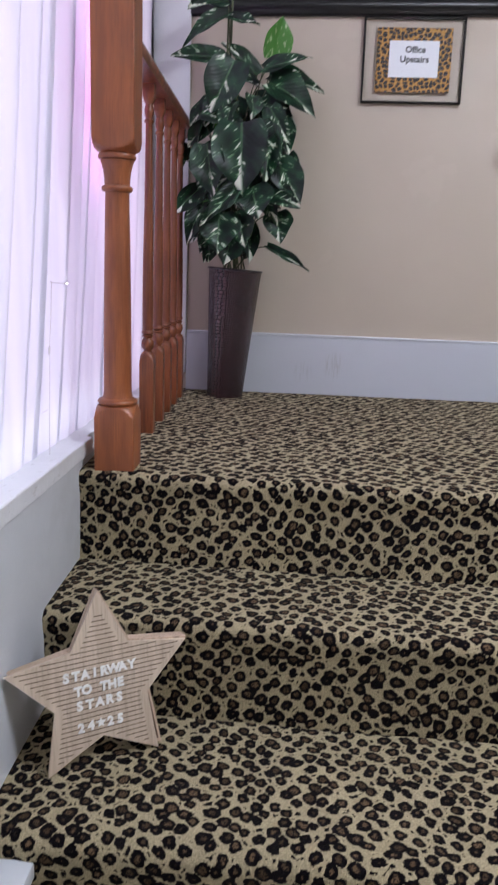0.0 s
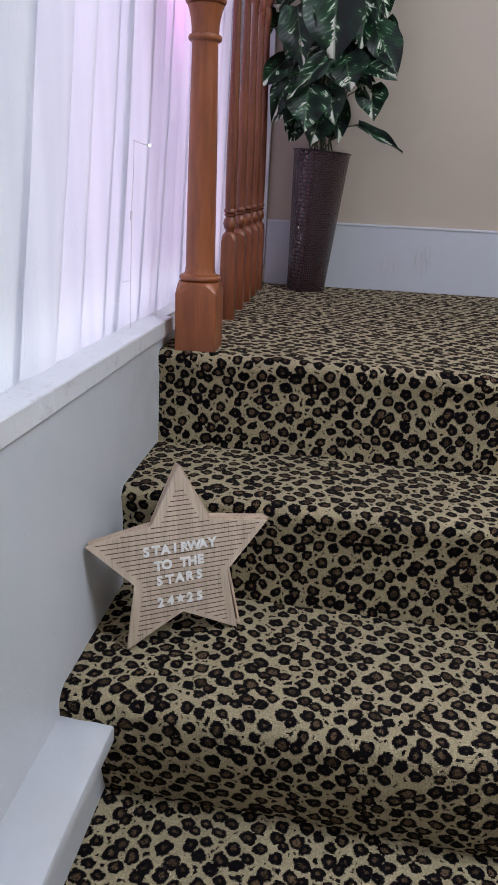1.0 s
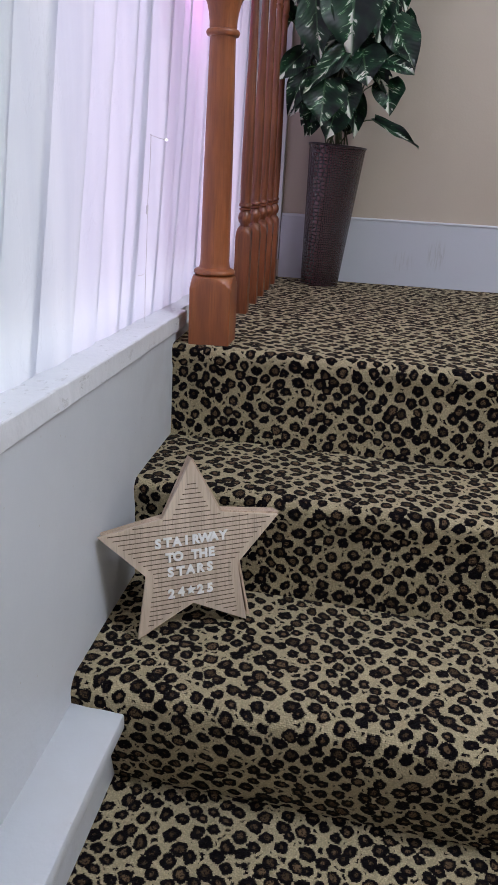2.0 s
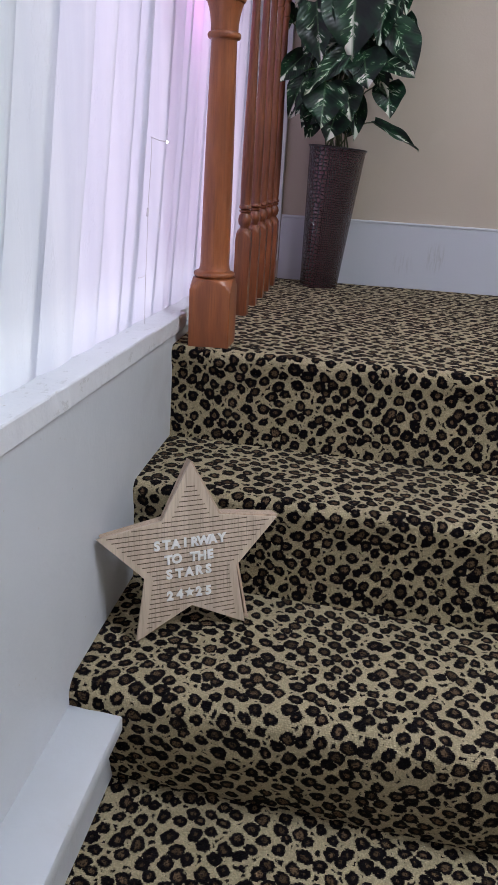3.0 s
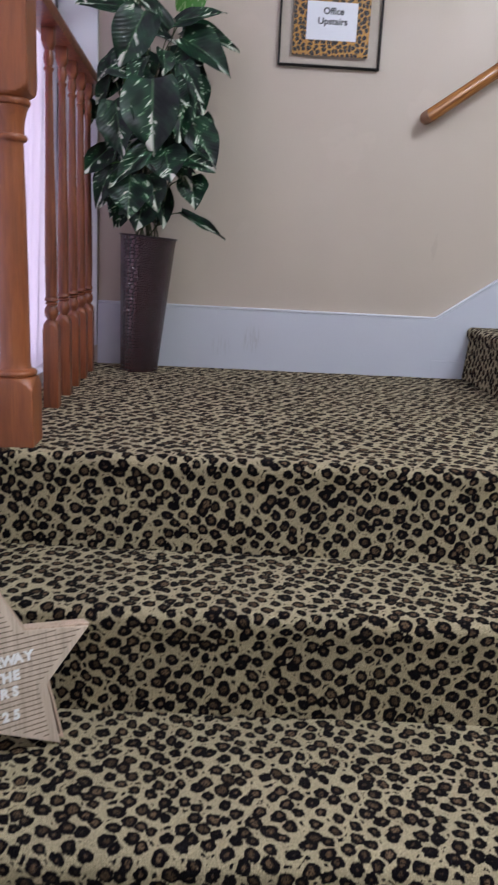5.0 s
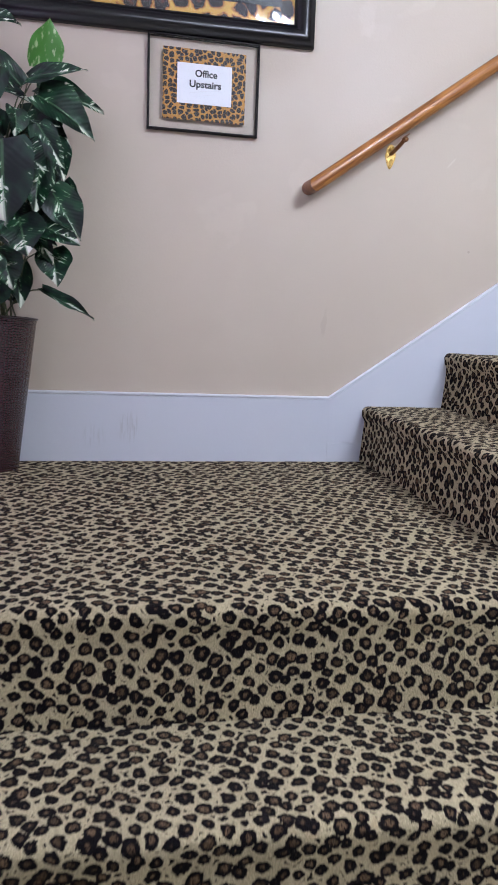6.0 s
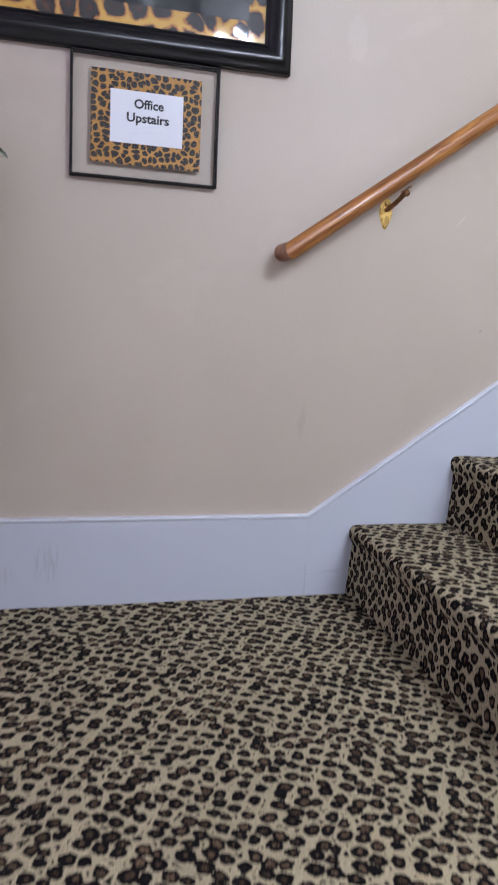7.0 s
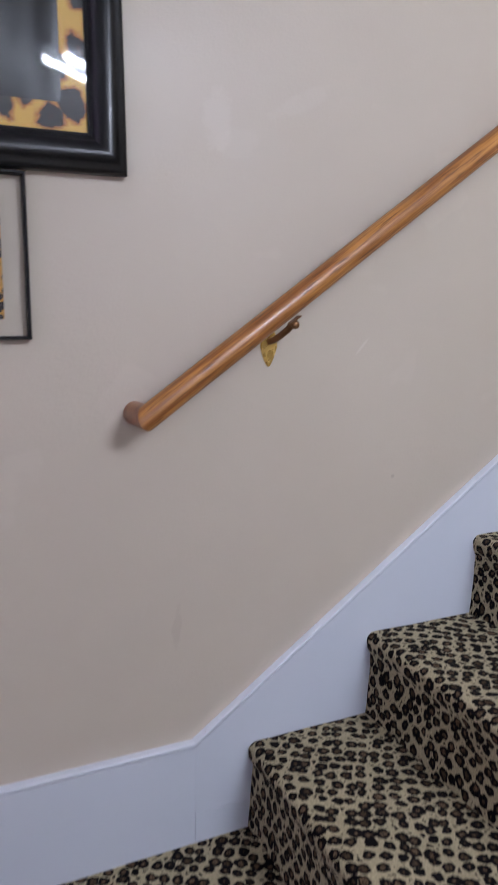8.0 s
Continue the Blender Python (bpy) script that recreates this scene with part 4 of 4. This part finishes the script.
part("housing", boxed((-0.03, -0.10, 0.035), (1.25, 0.10, 0.131), 0.008, 2), steel, lamp, "white enamelled housing")
for y in (-0.055, 0.055):
    part("tube", tube(bmesh.new(), [(0.0, y, 0), (0.6, y, 0), (1.2, y, 0)], 0.013, 12), tube_glow, lamp, "glowing tube")
    for x in (-0.012, 1.212):
        part("socket", boxed((x - 0.012, y - 0.014, -0.016), (x + 0.012, y + 0.014, 0.036), 0.002, 1), steel, lamp)

# ---- star letter board ----
star = thing("star_letter_board", "star shaped wooden letter board leaning on a carpeted step", "letter board", pose(0.086, -0.435, -0.277) @ Matrix.Rotation(radians(31.8), 4, "Z") @ Matrix.Rotation(radians(90 - 8.7), 4, "X") @ Matrix.Rotation(radians(-0.3), 4, "Z"))
# in the star's own frame x runs right, y up the face, z out of the face
R_OUT, R_IN, DEPTH = 0.175, 0.0893, 0.034


def star_outline(scale=1.0):
    out = []
    for k in range(10):
        a = radians(90 + 36 * k)
        r = (R_OUT if k % 2 == 0 else R_IN) * scale
        out.append((r * math.cos(a), r * math.sin(a)))
    return out


def star_slab(bm, z0, z1, outline):
    a = [bm.verts.new((x, y, z0)) for x, y in outline]
    b = [bm.verts.new((x, y, z1)) for x, y in outline]
    bm.faces.new(a[::-1])
    bm.faces.new(b)
    for k in range(10):
        bm.faces.new((a[k - 1], a[k], b[k], b[k - 1]))
    return bm


bm = star_slab(bmesh.new(), -0.006, 0.0, star_outline())
bmesh.ops.bevel(bm, geom=[e for e in bm.edges if all(v.co.z > -0.001 for v in e.verts)], offset=0.0008, segments=1, affect="EDGES")
panel = part("front_panel", bm, star_wood, star, "washed wooden front with fine grooves", smooth=0)
# side walls: a strip along every edge, open at the back
outer, inner = star_outline(0.985), star_outline(0.93)
bm = bmesh.new()
for k in range(10):
    p, q, r, s = outer[k - 1], outer[k], inner[k], inner[k - 1]
    lo = [bm.verts.new((*c2, -DEPTH)) for c2 in (p, q, r, s)]
    hi = [bm.verts.new((*c2, -0.0057)) for c2 in (p, q, r, s)]
    bm.faces.new(lo[::-1])
    bm.faces.new(hi)
    for j in range(4):
        bm.faces.new((lo[j - 1], lo[j], hi[j], hi[j - 1]))
bmesh.ops.remove_doubles(bm, verts=bm.verts, dist=0.00001)
ASKEW = pose(0.0080, 0.0012, 0.0, 0, 0, 1.0)   # the box sits a little askew behind its front
part("side_wall", bm, star_side, star, "plain wooden sides", smooth=0, m=ASKEW)
part("back_panel", star_slab(bmesh.new(), -DEPTH + 0.001, -DEPTH + 0.004, star_outline(0.93)), star_side, star, smooth=0, m=ASKEW)


def half_width(y):
    """Half the star's width at the height y on its face, and the gap at the crotch."""
    pts = star_outline()
    xs = []
    for k in range(10):
        (xa, ya), (xb, yb) = pts[k - 1], pts[k]
        if (ya - y) * (yb - y) < 0:
            xs.append(xa + (xb - xa) * (y - ya) / (yb - ya))
    return sorted(xs)


# grooves are flat dark strips on the face, their shade given by colour
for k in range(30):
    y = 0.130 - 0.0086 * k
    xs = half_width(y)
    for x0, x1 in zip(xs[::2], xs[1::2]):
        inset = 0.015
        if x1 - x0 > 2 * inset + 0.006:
            part("groove", boxed((x0 + inset, y - 0.0008, -0.0005), (x1 - inset, y + 0.0008, 0.0003)), groove_shade_mat, panel, smooth=0)
for text, y, size, gap, x in (("STAIRWAY", 0.022, 0.0228, 0.0172, -0.003), ("TO THE", -0.006, 0.0228, 0.0155, -0.004), ("STARS", -0.033, 0.0228, 0.0182, -0.005), ("24*25", -0.073, 0.0228, 0.0180, -0.005)):
    for k, ch in enumerate(text):
        cx = x + (k - (len(text) - 1) / 2) * gap
        if ch == " ":
            continue
        if ch == "*":
            bm = bmesh.new()
            pts5 = [((0.0092 if j % 2 == 0 else 0.0042) * math.cos(radians(90 + 36 * j)), (0.0092 if j % 2 == 0 else 0.0042) * math.sin(radians(90 + 36 * j))) for j in range(10)]
            star_slab(bm, 0.0, 0.0025, pts5)
            part("star_sign", bm, letter_white, panel, "white plastic star", 0, pose(cx, y + 0.009, 0.0004))
        else:
            lettering("letter", ch, size, letter_white, 0.0011, panel, pose(cx, y + random.uniform(-0.0006, 0.0006), 0.0015, 0, 0, random.uniform(-1.5, 1.5)), "white plastic letter", 0.0010)

# ---- plant in a tall vase ----
VX, VY = 0.181, 1.105
vase = thing("vase", "tall tapered brown vase embossed like crocodile skin", "vase", pose(VX, VY, -0.003, 0, 3.2, 0))
bm = bmesh.new()
uvl = bm.loops.layers.uv.new("UVMap")
prof = [(0.0, 0.060), (0.004, 0.0655), (0.012, 0.0660)] + [(0.012 + 0.438 * k / 16, 0.066 + 0.0275 * (k / 16) ** 1.05) for k in range(1, 17)] + [(0.456, 0.0950), (0.460, 0.0952), (0.463, 0.0935), (0.461, 0.0905), (0.40, 0.086)]
n = 56
rings = [[bm.verts.new((r * math.cos(2 * math.pi * j / n), r * math.sin(2 * math.pi * j / n), z)) for j in range(n)] for z, r in prof]
for k in range(len(prof) - 1):
    for j in range(n):
        f = bm.faces.new((rings[k][j], rings[k][(j + 1) % n], rings[k + 1][(j + 1) % n], rings[k + 1][j]))
        for loop, jj, kk in zip(f.loops, (j, j + 1, j + 1, j), (k, k, k + 1, k + 1)):
            loop[uvl].uv = (jj / n * 0.52, prof[kk][0])
bm.faces.new(rings[0][::-1])
body = part("body", bm, croc, vase, smooth=50)
part("rim", tube(bmesh.new(), [(0.0955 * math.cos(2 * math.pi * k / 40), 0.0955 * math.sin(2 * math.pi * k / 40), 0.4605) for k in range(41)], 0.0032, 10), dark_rim, body, "dark rolled rim")
bm = bmesh.new()
bmesh.ops.create_circle(bm, cap_ends=True, segments=40, radius=0.0855, matrix=Matrix.Translation((0, 0, 0.425)))
bmesh.ops.poke(bm, faces=bm.faces)
moss = Mat("dark_moss", (0.03, 0.028, 0.018), 0.95)
moss.bump(moss.noise(moss.coord(), 120.0, 4.0).outputs[0], 1.0, 0.01)
part("filling", bm, moss, vase, "dark filling")


def leaf_mesh(name, material, curl, wave, seed):
    """A heart shaped leaf, one long and one wide, folded along its midrib with a drooping tip."""
    bm = bmesh.new()
    uvl = bm.loops.layers.uv.new("UVMap")
    rows, half = 14, 5
    grid = []
    for k in range(rows + 1):
        s = k / rows
        w = 0.5 * max(0.0, math.sin(math.pi * s ** 0.66)) ** 0.75 * (1 - s ** 4) ** 0.3
        w *= 1.0 + 0.05 * math.sin(9 * s + seed)
        line = []
        for j in range(-half, half + 1):
            a = j / half
            x = w * a
            lobe = -0.15 * (abs(a) ** 1.6) * max(0.0, 1 - s * 3.5) * (s > 0)
            y = s + lobe
            z = 0.24 * abs(a) * (0.6 + 0.4 * s) * 2 * w - 0.12 * a * a * w * math.cos(seed) - curl * s * s + 0.14 * a * w * math.sin(3 * s + seed) + wave * math.sin(7 * s + 2 * a + seed) * abs(a) * 0.5 + 0.02 * math.sin(13 * s + seed * 3) * a
            line.append((bm.verts.new((x, y, z)), (x, s)))
        grid.append(line)
    for k in range(rows):
        for j in range(2 * half):
            quad = (grid[k][j], grid[k][j + 1], grid[k + 1][j + 1], grid[k + 1][j])
            f = bm.faces.new([v for v, _ in quad])
            for loop, (_, uv) in zip(f.loops, quad):
                loop[uvl].uv = uv
    bmesh.ops.remove_doubles(bm, verts=bm.verts, dist=0.0005)
    return finish(bm, name, material, 180)


LEAVES = [leaf_mesh("leaf", leaf_mat, *v) for v in ((0.22, 0.09, 0.3), (0.34, 0.14, 1.7), (0.14, 0.12, 3.1), (0.42, 0.08, 4.4), (0.05, 0.16, 5.3), (0.28, 0.12, 2.4))]
YOUNG = leaf_mesh("leaf", bright_leaf, 0.12, 0.05, 2.0)
plant = thing("pothos_plant", "variegated artificial pothos plant standing in a tall brown vase", "plant", pose(VX + 0.024, VY, 0.42))
HEART = Vector((VX + 0.024, VY, 0.42))
trunk = [(0.0, 0.02, 0.0), (-0.01, 0.02, 0.2), (-0.03, 0.015, 0.45), (-0.04, 0.0, 0.7), (-0.035, -0.02, 0.9), (-0.05, -0.03, 1.02)]
part("main_stem", tube(bmesh.new(), trunk, 0.007, 8, 0.55), stem_mat, plant)


def leaf(base, tip, width, face=(0.05, -1.0, 0.45), young=False):
    """One leaf from its base to its tip, with a stalk that bends back to the middle of the plant."""
    b, t = Vector(base), Vector(tip)
    d = t - b
    y = d.normalized()
    z = Vector(face) + Vector((random.uniform(-0.35, 0.35), 0, random.uniform(-0.25, 0.25)))
    z = (z - y * z.dot(y)).normalized()
    x = y.cross(z)
    m = Matrix((x, y, z)).transposed().to_4x4()
    m.translation = b - HEART
    size = d.length * 1.04
    ob = part("leaf", YOUNG if young else random.choice(LEAVES), None, plant, "bright young leaf" if young else "", m=m @ Matrix.Diagonal((width * 1.2, size, size * 0.8, 1)))
    foot = Vector((random.uniform(-0.04, 0.04), random.uniform(-0.03, 0.03), max(0.0, (b.z - HEART.z) * 0.55 - 0.08)))
    foot.x += -0.02 * (foot.z > 0.2)
    q = b - HEART
    pts = [foot.lerp(q, s) + Vector((0, 0, 0.05 * math.sin(math.pi * s) * min(1, (q - foot).length * 4))) for s in (0, 0.2, 0.4, 0.6, 0.8, 1.0)]
    part("stalk", tube(bmesh.new(), pts, 0.0028, 6, 0.6), stem_mat, plant)
    return ob


leaf((0.157, 1.080, 1.315), (0.035, 1.030, 1.282), 0.063)
leaf((0.160, 1.050, 1.265), (0.020, 1.000, 1.191), 0.054)
leaf((0.161, 1.050, 1.258), (0.262, 1.000, 1.227), 0.040)
leaf((0.148, 1.000, 1.121), (-0.000, 0.950, 1.129), 0.053)
leaf((0.192, 0.980, 1.113), (0.122, 0.930, 0.962), 0.118)
leaf((0.312, 1.120, 1.159), (0.340, 1.070, 1.268), 0.087, young=True)
leaf((0.282, 1.050, 1.106), (0.423, 1.000, 1.143), 0.049)
leaf((0.195, 1.120, 1.090), (0.278, 1.070, 1.073), 0.032)
leaf((0.301, 1.120, 1.104), (0.471, 1.070, 1.074), 0.060)
leaf((0.304, 1.060, 1.067), (0.456, 1.010, 0.999), 0.108)
leaf((0.246, 1.100, 1.004), (0.394, 1.050, 0.943), 0.100)
leaf((0.089, 0.980, 0.952), (0.232, 0.930, 0.924), 0.079)
leaf((0.226, 0.900, 0.911), (0.224, 0.850, 0.713), 0.161)
leaf((0.113, 0.930, 0.849), (0.133, 0.880, 0.698), 0.103)
leaf((0.347, 1.060, 0.959), (0.377, 1.010, 0.840), 0.067)
leaf((0.318, 0.970, 0.873), (0.304, 0.920, 0.738), 0.070)
leaf((0.341, 1.000, 0.816), (0.422, 0.950, 0.683), 0.097)
leaf((0.374, 1.050, 0.840), (0.418, 1.000, 0.699), 0.063)
leaf((0.213, 0.900, 0.710), (0.107, 0.850, 0.598), 0.051)
leaf((0.264, 0.930, 0.719), (0.287, 0.880, 0.628), 0.111)
leaf((0.317, 0.970, 0.709), (0.415, 0.920, 0.677), 0.074)
leaf((0.348, 1.020, 0.654), (0.362, 0.970, 0.553), 0.084)
leaf((0.082, 0.980, 0.714), (0.010, 0.930, 0.635), 0.061)
leaf((0.087, 1.020, 0.661), (0.048, 0.970, 0.554), 0.062)
leaf((0.159, 0.930, 0.640), (0.159, 0.880, 0.511), 0.120)
leaf((0.211, 0.960, 0.644), (0.246, 0.910, 0.551), 0.087)
leaf((0.126, 1.000, 0.550), (0.124, 0.950, 0.487), 0.057)
leaf((0.319, 1.040, 0.538), (0.460, 0.990, 0.466), 0.032)
leaf((0.249, 1.080, 0.617), (0.259, 1.030, 0.485), 0.063)
leaf((0.029, 1.080, 0.817), (-0.008, 1.030, 0.873), 0.063)
leaf((0.258, 1.000, 0.805), (0.342, 0.950, 0.809), 0.053)
leaf((0.259, 1.120, 1.103), (0.157, 1.070, 1.196), 0.055)


# leaves at the back fill the crown
for k in range(38):
    z = random.uniform(0.56, 1.05)
    a = random.uniform(0, 2 * math.pi)
    r = random.uniform(0.03, 0.13)
    b = Vector((VX + 0.045 + r * math.cos(a), VY - 0.06 + 0.6 * r * math.sin(a), z))
    out = Vector((math.cos(a) * 0.8, math.sin(a) * 0.45 - 0.1, random.uniform(-1.1, -0.1))).normalized()
    t = b + out * random.uniform(0.07, 0.14)
    t.y = min(t.y, 1.19)
    leaf(b, t, random.uniform(0.05, 0.095), (random.uniform(-0.6, 0.6), -1.0, 0.6))
# smaller ones crowd against the balusters and round the outer edge of the crown
for k in range(13):
    z = 0.62 + 0.40 * k / 12 + random.uniform(-0.02, 0.02)
    b = Vector((VX - 0.075 + random.uniform(-0.02, 0.03), VY - 0.07 + random.uniform(-0.05, 0.05), z))
    t = b + Vector((random.uniform(-0.07, -0.01), random.uniform(-0.04, 0.01), random.uniform(-0.09, -0.02)))
    leaf(b, t, random.uniform(0.035, 0.065), (random.uniform(-0.9, 0.2), -1.0, 0.5))
for k in range(9):
    z = 0.72 + 0.36 * k / 8 + random.uniform(-0.02, 0.02)
    b = Vector((VX + 0.13 + random.uniform(-0.03, 0.02), VY - 0.03 + random.uniform(-0.05, 0.04), z))
    t = b + Vector((random.uniform(0.02, 0.08), random.uniform(-0.04, 0.01), random.uniform(-0.09, 0.0)))
    leaf(b, t, random.uniform(0.035, 0.060), (random.uniform(-0.2, 0.9), -1.0, 0.5))
